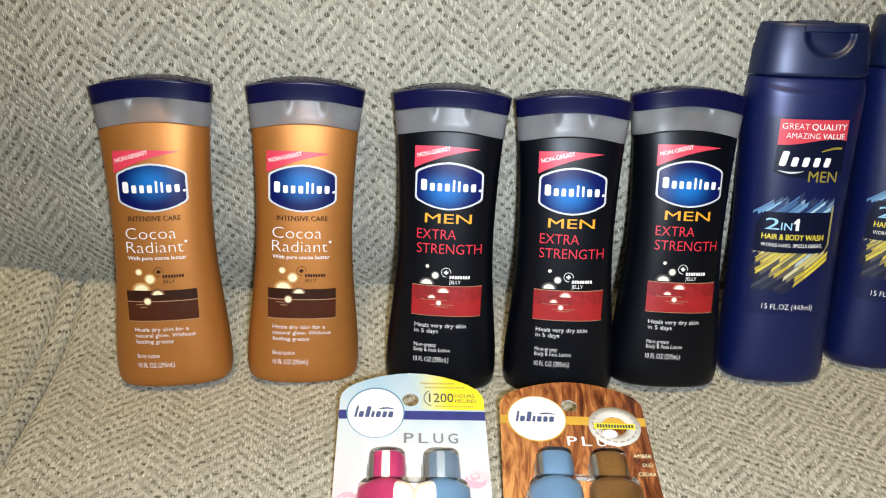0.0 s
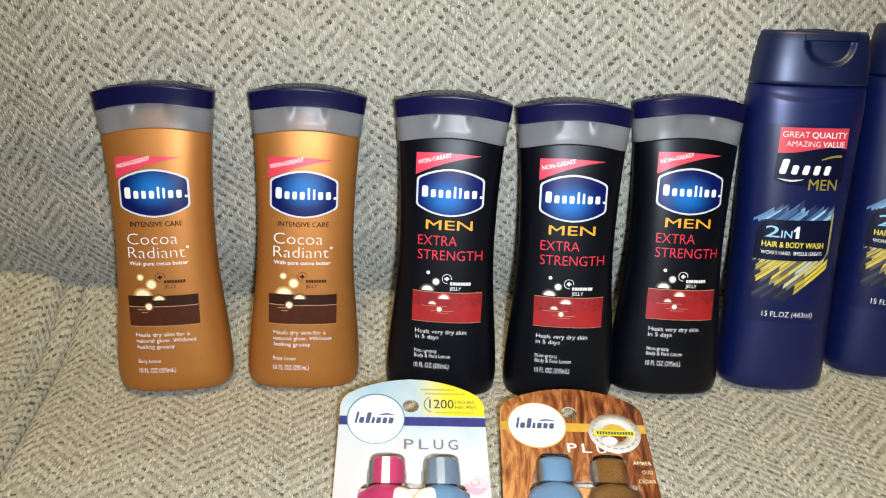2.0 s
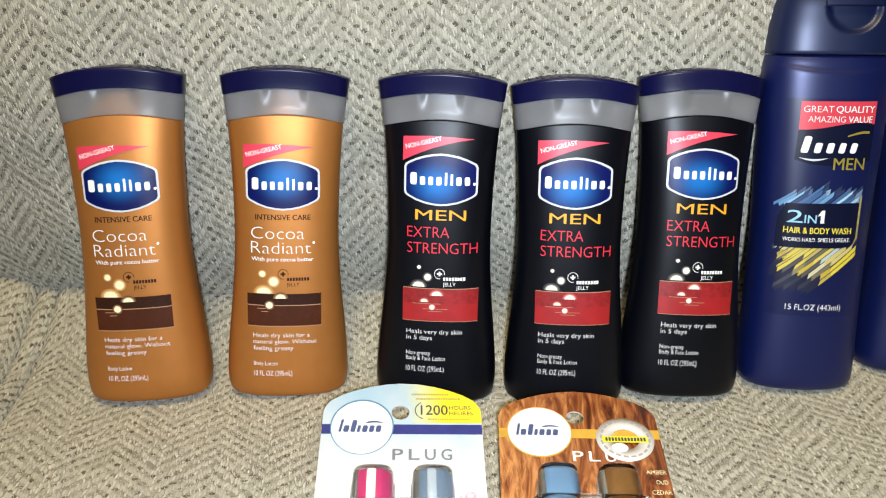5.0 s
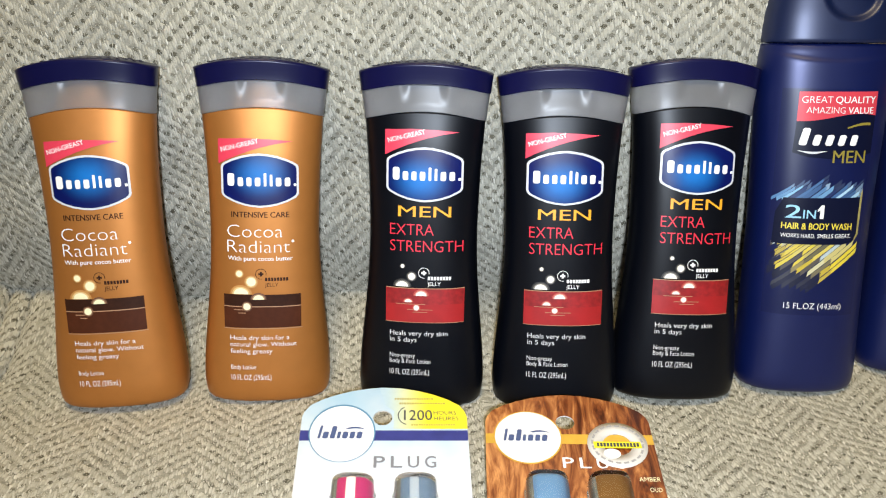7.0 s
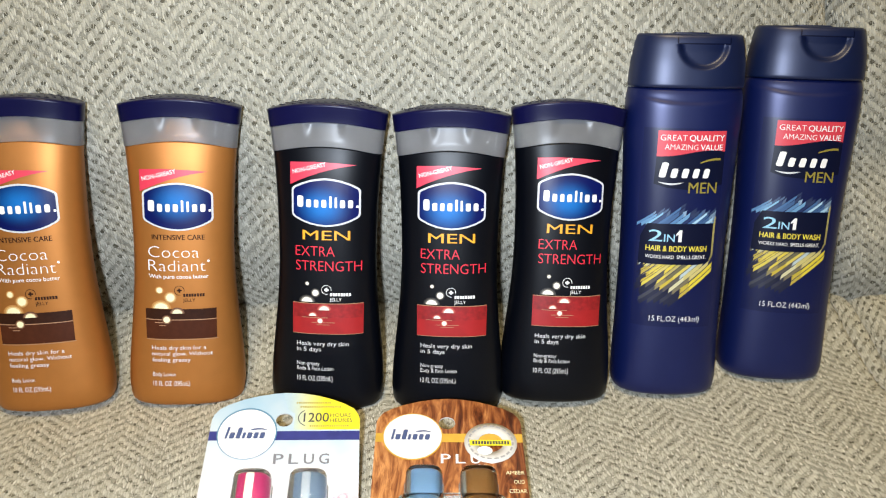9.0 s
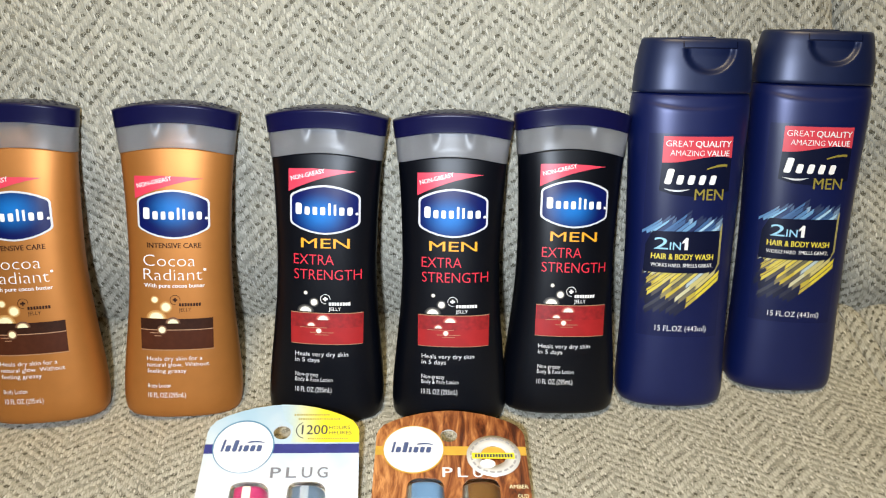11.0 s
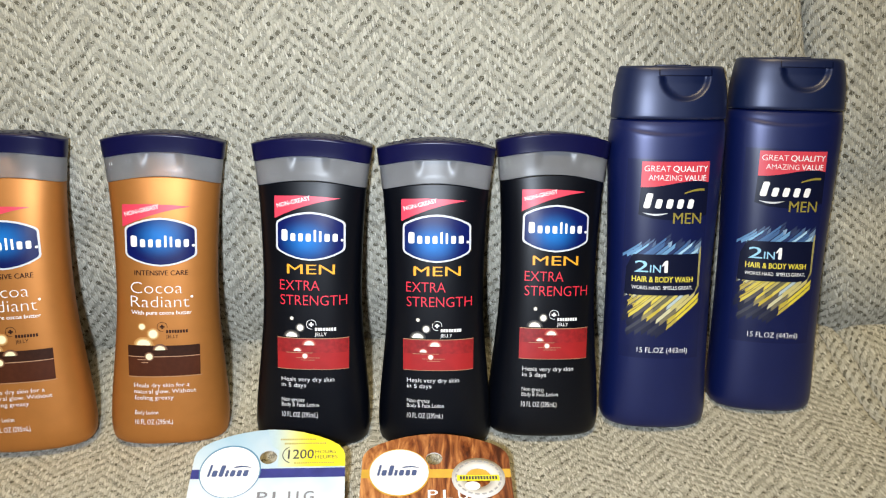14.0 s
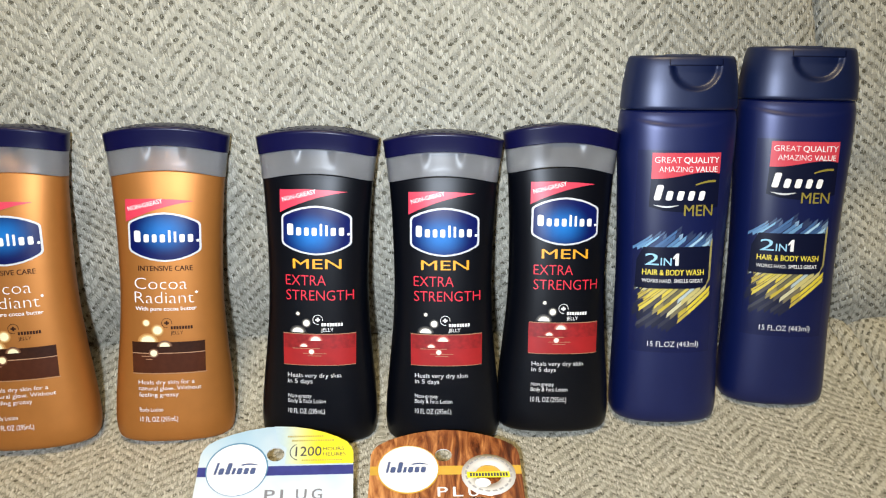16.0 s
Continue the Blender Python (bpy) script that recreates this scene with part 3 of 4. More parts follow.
def lettering(text, x, z, width, high, mat, parent, at, eps=0.0004, bold=0.0, slant=0.0, turn=0.0, name="lettering", centre=False, thin=0.0):
    """One line of text: left end x, baseline z, width and capital height in millimetres."""
    cu = bpy.data.curves.new(name, "FONT")
    cu.body, cu.size, cu.shear, cu.resolution_u, cu.offset = text, 1.0, slant, 3, -thin
    ob = new(name, cu)
    me = bpy.data.meshes.new_from_object(ob.evaluated_get(bpy.context.evaluated_depsgraph_get()))
    bpy.data.objects.remove(ob)
    co = np.empty(len(me.vertices) * 3)
    me.vertices.foreach_get("co", co)
    co = co.reshape(-1, 3)
    faces = [list(p.vertices) for p in me.polygons]
    bpy.data.meshes.remove(me)
    x0, x1 = co[:, 0].min(), co[:, 0].max()
    px = (co[:, 0] - x0) / (x1 - x0) * width
    pz = co[:, 1] / 0.69 * high
    ca, sa = math.cos(radians(turn)), math.sin(radians(turn))
    px, pz = px * ca - pz * sa, px * sa + pz * ca
    px += x - (width / 2 if centre else 0)
    pz += z
    verts, polys = [], []
    grow = bold * 1.2 * high
    # bold type: the same strokes laid side by side
    for k, d in enumerate((0.0, -grow, grow) if bold else (0.0,)):
        polys += [[i + len(verts) for i in f] for f in faces]
        verts += [tuple(at((a + d) / 1000, (b + 0.3 * abs(d)) / 1000, eps + 0.00003 * k)) for a, b in zip(px, pz)]
    me = bpy.data.meshes.new(name)
    me.from_pydata(verts, [], polys)
    want = Vector((0, 0, 1)) if at is flat_of else Vector((0, -1, 0))
    if sum(p.normal.dot(want) * p.area for p in me.polygons) < 0:
        me.flip_normals()
    return link(me, name, mat, parent, smooth=False)


def ellipse(cx, cy, rx, ry, n=28, a0=0.0, a1=360.0):
    full = a1 - a0 >= 360
    return [(cx + rx * math.cos(radians(a0 + (a1 - a0) * i / (n if full else n - 1))),
             cy + ry * math.sin(radians(a0 + (a1 - a0) * i / (n if full else n - 1)))) for i in range(n)]


def ring(cx, cy, r0, r1, n=40):
    """A ring as a loop of small four-sided pieces."""
    out = []
    for i in range(n):
        a, b = 2 * math.pi * i / n, 2 * math.pi * (i + 1) / n
        out.append([(cx + r0 * math.cos(a), cy + r0 * math.sin(a)), (cx + r1 * math.cos(a), cy + r1 * math.sin(a)),
                    (cx + r1 * math.cos(b), cy + r1 * math.sin(b)), (cx + r0 * math.cos(b), cy + r0 * math.sin(b))])
    return out


def rect(x0, z0, x1, z1, skew=0.0):
    return [(x0, z0), (x1, z0), (x1 + skew, z1), (x0 + skew, z1)]


def blocks(x0, x1, z0, heights, widths, gap=0.12, skew=0.0):
    """A word as plain upright blocks."""
    total = sum(widths)
    gap = min(gap, 0.6)
    out, x = [], x0
    for h, w in zip(heights, widths):
        step = (x1 - x0) * w / total
        g = step * gap
        out.append(rect(x + g / 2, z0, x + step - g / 2, z0 + h, skew * h))
        x += step
    return out


def round_bar(x0, z0, x1, z1, skew=0.0):
    """An upright bar with rounded ends."""
    r = min(x1 - x0, z1 - z0) * 0.28
    q = []
    for cx, cz, a in ((x1 - r, z0 + r, -90), (x1 - r, z1 - r, 0), (x0 + r, z1 - r, 90), (x0 + r, z0 + r, 180)):
        q += [(cx + r * math.cos(radians(a + k * 45)) + skew * (cz - z0), cz + r * math.sin(radians(a + k * 45))) for k in range(3)]
    return q


def word_shapes(x, z, sizes, gap, skew=0.0):
    """A brand word as a row of plain rounded blocks, each with its own width and height."""
    out = []
    for w, h in sizes:
        out.append(round_bar(x, z, x + w, z + h, skew))
        x += w + gap
    return out


# ---- lotion bottles
LOTION_W = curve_through([0, 0.0012, 0.004, 0.012, 0.022, 0.040, 0.058, 0.080, 0.100, 0.125, 0.160, 0.175, 0.186],
                         [0.0300, 0.0328, 0.0346, 0.0356, 0.0353, 0.0338, 0.0320, 0.0303, 0.0297, 0.0302, 0.0322, 0.0338, 0.0352])
LOTION_D = curve_through([0, 0.0012, 0.004, 0.012, 0.050, 0.100, 0.130, 0.148, 0.161, 0.166, 0.175, 0.186],
                         [0.0155, 0.0180, 0.0196, 0.0206, 0.0202, 0.0192, 0.0183, 0.0171, 0.0157, 0.0155, 0.0158, 0.0172])


def lotion_half(z):
    return float(LOTION_W(z)), float(LOTION_D(z))


def lotion_arch(z):
    return 0.0050 * float(smoothstep(0.10, 0.158, z))


def grown(half, by):
    return lambda z: tuple(q + by for q in half(z))


lotion_front = front_of(lotion_half, 2.5, lotion_arch)


def notch(x, y, z):
    """Thumb scoop under the lid of a lotion bottle: a sloping floor that is deepest below the lid."""
    low = 0.1692 + 0.0012 * (1 - (x / 0.0115) ** 2) - 0.0012
    if y > 0 or abs(x) > 0.0135:
        return 0
    run = max(0.0, z - 0.0048 * (1 - (x / 0.034) ** 2) - (low - 0.0048))
    sides = 1 - float(smoothstep(0.0072, 0.0134, abs(x)))
    return min(0.0024, 0.20 * run * run / (run + 0.0015)) * sides


def on_label(rise, aside=0.0):
    return lambda x, z, eps: lotion_front(x + aside, z + rise, eps)


def lotion_bottle(kind, m):
    men = kind == "men"
    label = ("black plastic lotion bottle with navy cap, standing on the sofa" if men else "bronze plastic lotion bottle with navy cap, standing on the sofa")
    b = thing("lotion_bottle", m, label, "lotion bottle", "row of lotion bottles")
    F = on_label(0.0043, 0.0015) if men else lotion_front
    rings = [0, 0.0005, 0.0012, 0.0025, 0.004, 0.007] + [0.012 + 0.004 * i for i in range(37)] + [0.1598, 0.1606]
    body = part("body", loft(rings, lotion_half, arch=lotion_arch), BLACK if men else COCOA, b)
    collar = part("collar", loft([0.1608, 0.1612] + [0.162 + 0.001 * i for i in range(13)] + [0.1748], grown(lotion_half, 0.0004), n=192, arch=lotion_arch, dent=notch), FROST, b, "frosted translucent plastic collar")
    part("neck", loft([0.1609, 0.1615, 0.166, 0.1745], lambda z: (0.0215 if z < 0.163 else 0.0165, 0.0125), n=48, power=2.2, arch=lotion_arch), BLACK if men else COCOA, collar)
    cap = part("cap", loft([0.1750, 0.1753, 0.1762, 0.178, 0.181, 0.184, 0.1852, 0.1858], lambda z: tuple(q + 0.0008 - (0.0012 if z > 0.1855 else 0) for q in lotion_half(z)), arch=lotion_arch), CAP_BLUE, b, "navy blue plastic flip cap")
    bm = bmesh.new()
    for i in range(13):
        for j in range(5):
            x, y = (i - 6) * 0.0046 + (0.0023 if j % 2 else 0), (j - 2) * 0.0055
            if (x / 0.031) ** 2 + (y / 0.015) ** 2 < 1:
                z = 0.1860 + 0.0050 * (1 - (x / 0.0352) ** 2) + 0.0001
                bmesh.ops.create_icosphere(bm, subdivisions=1, radius=0.0013, matrix=Matrix.Translation((x, y, z)) @ Matrix.Diagonal((1.3, 1.0, 0.30, 1)))
    part("embossing", bm, CAP_TOP, cap, "raised dots on the cap top")
    F = on_label(0.0052, 0.0018) if men else on_label(-0.0021, -0.0008)
    printed("flag", [[(-22, 138), (-16.5, 140.9), (-10.6, 143.4), (-5, 145.5), (1, 147.3), (8, 149.0), (17.0, 150.4), (6, 151.4), (-8, 151.9), (-22, 151.2)][::-1]], RED, body, F, 0.0006, "red corner flag")
    lettering("NON-GREASY", -20.2, 144.4, 20.2, 2.5, WHITE, body, F, 0.0009, bold=0.014, turn=15)
    F = on_label(0.0043, 0.0015) if men else on_label(-0.0015, -0.0008)
    half_top = [(-21.2, 128.9), (-21.2, 136.2), (-20.6, 137.6), (-19.4, 138.6), (-15, 140.8), (-10, 142.5), (-5, 143.5), (-0.5, 143.9)]
    upper = half_top + [(-1 - x, z) for x, z in half_top[-2::-1]]
    outer = upper + [(x, 257.8 - z) for x, z in upper[-2:0:-1]]
    cx, cz = -0.5, 128.9
    outer = [(cx + (x - cx) * 0.985, cz + (z - cz) * 0.965) for x, z in outer]
    printed("shield_rim", [outer], SILVER, body, F, 0.0003, "silver shield outline")
    printed("shield", [[(cx + (x - cx) * 0.945, cz + (z - cz) * 0.925) for x, z in outer]], SHIELD, body, F, 0.0005, "blue shield emblem")
    for q in word_shapes(-17.4, 126.0, ((3.6, 6.7), (2.9, 4.7), (2.6, 4.7), (2.9, 4.7), (1.4, 7.0), (1.4, 6.3), (2.9, 4.7), (2.9, 4.7), (1.5, 1.5)), 1.75):
        printed("word_bar", [q], WHITE, body, F, 0.0007)
    if not men:
        F = on_label(0.0020, -0.0008)
    if men:
        lettering("MEN", -0.2, 106.4, 28.2, 5.8, ORANGE, body, F, bold=0.006, centre=True)
        lettering("EXTRA", -18.7, 96.4, 23.6, 6.2, RED_TEXT, body, F, thin=0.010)
        lettering("STRENGTH", -18.5, 87.4, 39.4, 6.2, RED_TEXT, body, F, thin=0.010)
        printed("red_panel", [rect(-20.6, 47.7, 22.2, 67.0)], RED_BOX, body, F, 0.0003, "deep red printed panel")
        printed("veined_band", [rect(-20.2, 58.0, 21.8, 66.7)], RED_DARK, body, F, 0.0004)
        printed("panel_line", [rect(-20.6, 66.8, 22.2, 67.2), rect(-20.6, 47.5, 22.2, 47.8), rect(-15, 57.9, 1, 58.2), rect(-9, 54.8, 5, 55.1), rect(-6, 53.4, 2, 53.7)], TAN_INK, body, F, 0.0006)
        beads = [(-13.3, 78.4, 1.0, False), (-8.3, 72.8, 1.9, False), (-13.4, 67.0, 2.9, True), (-3.0, 62.0, 2.5, True), (-10.0, 58.2, 1.7, True), (-5.5, 55.2, 1.4, False)]
        small, base = WHITE, ((39.2, "Heals very dry skin", 31.8, 2.7), (35.5, "in 5 days", 14.8, 2.7), (26.3, "Non-greasy", 14, 2.5), (23.0, "Body & Face Lotion", 22.6, 2.5), (16.2, "10 FL OZ (295mL)", 22, 3.2))
        jelly = WHITE
    else:
        lettering("INTENSIVE CARE", -0.6, 105.6, 30.5, 3.0, BROWN_INK, body, F, bold=0.02, centre=True)
        lettering("Cocoa", -18.4, 94.6, 29.6, 7.0, WHITE, body, F, thin=0.018)
        lettering("Radiant", -18.6, 86.2, 33.4, 7.0, WHITE, body, F, thin=0.018)
        printed("mark", [ellipse(16.4, 92.4, 0.8, 0.8, 12)], WHITE, body, F, 0.0004)
        lettering("With pure cocoa butter", -18.4, 81.8, 34.6, 2.4, WHITE, body, F, bold=0.012)
        F = on_label(0.0006, -0.0017)
        printed("brown_panel", [rect(-20.4, 45.0, 21.4, 64.0)], BROWN_MID, body, F, 0.0003, "dark brown printed panel")
        printed("dark_band", [rect(-20.0, 57.6, 21.0, 63.8)], BROWN_INK, body, F, 0.0004)
        printed("panel_line", [rect(-20.4, 57.0, 21.4, 57.5), rect(-20.4, 44.5, 22.2, 44.9), rect(-15, 55.2, -6, 55.6), rect(-12.6, 53.4, -8.6, 53.8)], TAN_INK, body, F, 0.0006)
        beads = [(-14.5, 75.4, 1.6, False), (-8.2, 71.0, 2.4, False), (-13.8, 64.0, 3.4, True), (-4.4, 61.0, 2.5, True), (-10.8, 57.0, 1.9, False)]
        small, base = WHITE, ((38.2, "Heals dry skin for a", 32.2, 2.6), (34.4, "natural glow. Without", 36.0, 2.6), (30.4, "feeling greasy", 22.8, 2.6), (21.8, "Body Lotion", 13.6, 2.6), (15.4, "10 FL OZ (295mL)", 22, 3.2))
        jelly = BROWN_INK
    B = on_label(0.0052, 0.0032) if men else on_label(0.0010, 0.0012)
    for k, (bx, bz, r, half) in enumerate(beads):
        on_panel = bz < (66.0 if men else 63.0)
        tones = ((HALO_RED, HALO_PINK) if on_panel else (HALO_DIM, HALO_GREY)) if men else ((HALO_BROWN, HALO_TAN) if on_panel else (HALO_BRONZE, HALO_GOLD))
        for grow, mat, eps in ((1.50, tones[0], 0.00066), (1.22, tones[1], 0.00072), (1.0, PEARL if men else CREAM, 0.00078)):
            printed("bead", [ellipse(bx, bz, r * grow * (1.15 if half else 1), r * grow, 22, 0, 180 if half else 360)], mat, body, B, eps)
    printed("small_bar", [*blocks(2.0, 14.8, 71.8, (1.9,) * 8, (1,) * 8, 0.25), rect(-0.5, 74.4, 0.5, 77.0), rect(-1.4, 75.2, -0.5, 76.2), rect(0.5, 75.2, 1.4, 76.2), *[q for i, q in enumerate(ring(0, 75.7, 2.7, 3.0, 32)) if not 24 < i < 31]], jelly, body, F, 0.0004)
    lettering("JELLY", 2.0, 68.6, 7.2, 2.1, jelly, body, F)
    for z, text, w, h in base:
        lettering(text, -18.2, z, w, h, small, body, on_label(0.0050, 0.0015) if men else on_label(0.0004 if z > 25 else -0.0004, -0.0009), thin=0.006)
    return b


# place: x, y, z of the base, lean back, lean right, turn
brown = lotion_bottle("cocoa", pose(-0.1707, 0.4822, 0.0125, -3.18, -0.10, 7.20))
copy_thing(brown, pose(-0.0910, 0.4919, 0.0104, -2.54, 3.13, 8.36))
black = lotion_bottle("men", pose(-0.0014, 0.4903, 0.0070, -2.32, 2.18, -1.58))
copy_thing(black, pose(0.0755, 0.4917, 0.0031, -3.00, 1.10, -2.39))
copy_thing(black, pose(0.1451, 0.4970, 0.0050, -5.30, 2.33, 1.30))


# ---- body wash bottles
WASH_W = curve_through([0, 0.0012, 0.004, 0.010, 0.05, 0.092, 0.150, 0.185, 0.193, 0.1965],
                       [0.0290, 0.0318, 0.0333, 0.0339, 0.0330, 0.0327, 0.0344, 0.0357, 0.0355, 0.0348])
WASH_D = curve_through([0, 0.0012, 0.004, 0.010, 0.05, 0.15, 0.185, 0.193, 0.1965], [0.0190, 0.0215, 0.0232, 0.0240, 0.0236, 0.0228, 0.0226, 0.0218, 0.0208])
WCAP_W = curve_through([0.197, 0.1975, 0.199, 0.210, 0.222, 0.2285, 0.2305, 0.2315], [0.0347, 0.0352, 0.0355, 0.0352, 0.0338, 0.0326, 0.0320, 0.0309])
WCAP_D = curve_through([0.197, 0.1975, 0.199, 0.210, 0.222, 0.2285, 0.2305, 0.2315], [0.0215, 0.0220, 0.0224, 0.0221, 0.0212, 0.0204, 0.0196, 0.0178])


def wash_half(z):
    return float(WASH_W(z)), float(WASH_D(z))


def wash_cap_half(z):
    return float(WCAP_W(z)), float(WCAP_D(z))


def wash_notch(x, y, z):
    """Scoop under the lid of a flip cap."""
    if y > 0 or z > 0.2252:
        return 0
    r = ((x - 0.0050) / 0.0155) ** 2 + ((0.2252 - z) / 0.0165) ** 2
    return 0.0030 * min(1.0, (1 - r) * 3.0) if r < 1 else 0


def shoulder_dip(x, y, z):
    """The pressed, curved lip under the cap."""
    if y > 0:
        return 0
    low = 0.1935 - 0.0055 * (1 - (x / 0.036) ** 2)
    return 0.0008 * float(smoothstep(low - 0.0015, low + 0.0010, z))


def wash_bottle(m):
    b = thing("body_wash_bottle", m, "navy blue plastic body wash bottle with flip cap on sofa", "body wash", "pair of body wash bottles")
    on_body = front_of(wash_half, 2.5)

    def F(x, z, eps):
        return on_body(x * 1.05 - 0.003, z * 0.987 - 0.0003, eps)

    body = part("body", loft([0, 0.0005, 0.0012, 0.0025, 0.004, 0.007] + [0.010 + 0.005 * i for i in range(34)] + [0.177 + 0.001 * i for i in range(19)] + [0.1965], wash_half, dent=shoulder_dip), WASH_BLUE, b)
    cap = part("flip_cap", loft([0.1970, 0.1973, 0.198] + [0.199 + 0.0006 * i for i in range(44)] + [0.2251, 0.2253, 0.226, 0.2272, 0.2285, 0.2296, 0.2305, 0.2311, 0.2315], wash_cap_half, n=192, dent=wash_notch), WASH_CAP, b, "dark navy flip cap with a thumb scoop")
    cap.scale.z, cap.location.z = 0.915, 0.197 * 0.085
    G = front_of(wash_cap_half, 2.5)
    printed("lid_seam", [rect(-11.0, 224.8, 20.8, 225.6), rect(-11.3, 225.6, -10.5, 230.9), rect(20.3, 225.6, 21.1, 230.9)], PANEL, cap, G, 0.00025)
    part("hinge", box_bm(-0.009, 0.012, -0.004, 0.006, 0.2308, 0.2326, 0.0005), WASH_CAP, cap)
    # label film
    printed("label_film", [rect(-22.5, 49.0, 24.5, 176.0)], LABEL_NAVY, body, F, 0.00015, "thin navy label film")
    wave = [(-15 + 39.4 * i / 10, 159.6 + 3.6 * math.sin((i / 10 - 0.30) * 3.6) * (0.35 + i / 14)) for i in range(11)]
    printed("red_flag", [[(-15.0, 174.4)] + wave + [(24.4, 174.6)]], WASH_RED, body, F, 0.0003, "coral red panel")
    printed("brand_panel", [wave[::-1] + [(-15.6, 141.5), (-8, 139.2), (4, 138.2), (14, 138.8), (24.4, 141.5)]], PANEL, body, F, 0.0003)
    lettering("GREAT", -13.6, 168.4, 15.0, 3.6, WHITE, body, F, 0.0005, thin=0.008)
    lettering("QUALITY", 2.6, 168.4, 20.8, 3.6, WHITE, body, F, 0.0005, bold=0.012)
    lettering("AMAZING", -11.0, 162.9, 19.0, 3.4, WHITE, body, F, 0.0005, thin=0.008)
    lettering("VALUE", 9.4, 162.9, 13.2, 3.4, WHITE, body, F, 0.0005, bold=0.012)
    for q in word_shapes(-13.4, 145.6, ((3.8, 9.4), (3.6, 5.8), (3.6, 5.8), (3.4, 5.8), (3.4, 5.8)), 2.7, 0.20):
        printed("word_bar", [q], WHITE, body, F, 0.0006)
    printed("swoosh", [[(10 + 12 * i / 8, 155.5 + 2.6 * math.sin(i / 8 * 1.9)) for i in range(9)] + [(22 - 12 * i / 8, 154.7 + 2.0 * math.sin((1 - i / 8) * 1.9)) for i in range(9)]], OLIVE, body, F, 0.0006)
    printed("underline", [[(-13.6 + 15 * i / 8, 142.8 - 1.8 * math.sin(i / 8 * 3.14)) for i in range(9)] + [(1.4 - 15 * i / 8, 142.9 - 0.7 * math.sin(i / 8 * 3.14)) for i in range(1, 8)]], SILVER, body, F, 0.0006)
    lettering("MEN", 4.2, 136.2, 16.8, 6.8, OLIVE, body, F, 0.0007, bold=0.010)
    rng = random.Random(5)

    def lanes(c0, c1, angle, wid, begin, end, cuts):
        """Side-by-side paint strokes: each lane lies at its own way off the label's origin and is cut into a few lengths."""
        dx, dz = math.cos(radians(angle)), math.sin(radians(angle))
        out = [[] for _ in cuts]
        c = c0
        while c < c1:
            w = rng.uniform(*wid)
            m = c + w / 2
            x0, x1 = begin(m), end(m)
            c += w
            if x1 - x0 < 1.5:
                continue
            at = [0.0] + [min(1.0, max(0.0, k + rng.uniform(-0.13, 0.13))) for k in cuts[:-1]] + [1.0]
            for i, (p, q) in enumerate(zip(at, at[1:])):
                if q - p < 0.03:
                    continue
                xa, xb = x0 + (x1 - x0) * p, x0 + (x1 - x0) * q
                za, zb = (m + xa * dz) / dx, (m + xb * dz) / dx
                h = w / 2 / dx * rng.uniform(0.90, 0.985)
                out[i].append([(xa, za - h), (xb, zb - h), (xb + 0.4, zb + h), (xa + rng.uniform(-0.6, 0.8), za + h)])
        return out

    blue = lanes(72.0, 101.0, 42, (1.2, 2.9), lambda c: (c - 115.2 * 0.743) / -0.669, lambda c: min(22.0, (c - 115.2 * 0.743) / -0.669 + rng.uniform(9.0, 17.5)), (0.72, 1.0))
    for q, mat, text in zip(blue, (BLUE_STREAK, SLATE_STREAK), ("pale blue paint strokes", "slate blue stroke tips")):
        printed("blue_streak_print", q, mat, body, F, 0.0003, text)
    gold = lanes(46.5, 81.5, 43.5, (0.8, 2.6), lambda c: max(-21.6, -21.6 + (61.0 - c) * 1.35) + rng.uniform(0, 3.0), lambda c: min(22.4, (91.4 * 0.725 - c) / 0.688), (0.26, 0.60, 1.0))
    for q, mat, text in zip(gold, (DIM_STREAK, GOLD_STREAK, YELLOW_STREAK), ("faint silver stroke ends", "slanting yellow paint strokes", "bright yellow paint strokes")):
        printed("yellow_streak_print", q, mat, body, F, 0.0003, text)
    printed("edge_streak_print", [[(20.4, 92), (22.6, 96), (22.6, 121.5), (19.5, 117.0), (20.6, 108)]], GOLD_FILL, body, F, 0.0003)
    printed("name_panel", [[(-21.0, 90.3), (14, 90.6), (19.4, 92.0), (21.2, 96.5), (21.2, 117.2), (-17.5, 116.4), (-20.6, 108)]], PANEL, body, F, 0.00075, "dark navy name panel")
    lettering("2", -16.2, 105.2, 7.6, 7.4, SKY_INK, body, F, 0.00095, bold=0.010)
    lettering("IN", -7.6, 105.2, 6.2, 4.8, SKY_INK, body, F, 0.00095, bold=0.010)
    printed("numeral_one", [[(-0.6, 110.2), (1.2, 112.8), (2.7, 112.8), (2.7, 105.2), (0.7, 105.2), (0.7, 110.0), (-0.6, 109.0)]], WHITE, body, F, 0.00095)
    lettering("HAIR & BODY WASH", -17.4, 99.0, 35.4, 3.6, YELLOW_INK, body, F, 0.00095, bold=0.012)
    lettering("WORKS HARD.", -17.4, 94.2, 16.8, 2.3, WHITE, body, F, 0.00095)
    lettering("SMELLS GREAT.", 0.6, 94.3, 17.4, 2.3, WHITE, body, F, 0.00095, bold=0.010)
    lettering("15 FL.OZ (443ml)", -12.6, 52.8, 30.0, 3.5, WHITE, body, F, 0.0004, thin=0.008)
    return b


wash = wash_bottle(pose(0.2198, 0.5082, 0.0055, -3.16, 1.12, -2.21))
copy_thing(wash, pose(0.2965, 0.5218, 0.0088, -3.03, 1.73, -6.20))


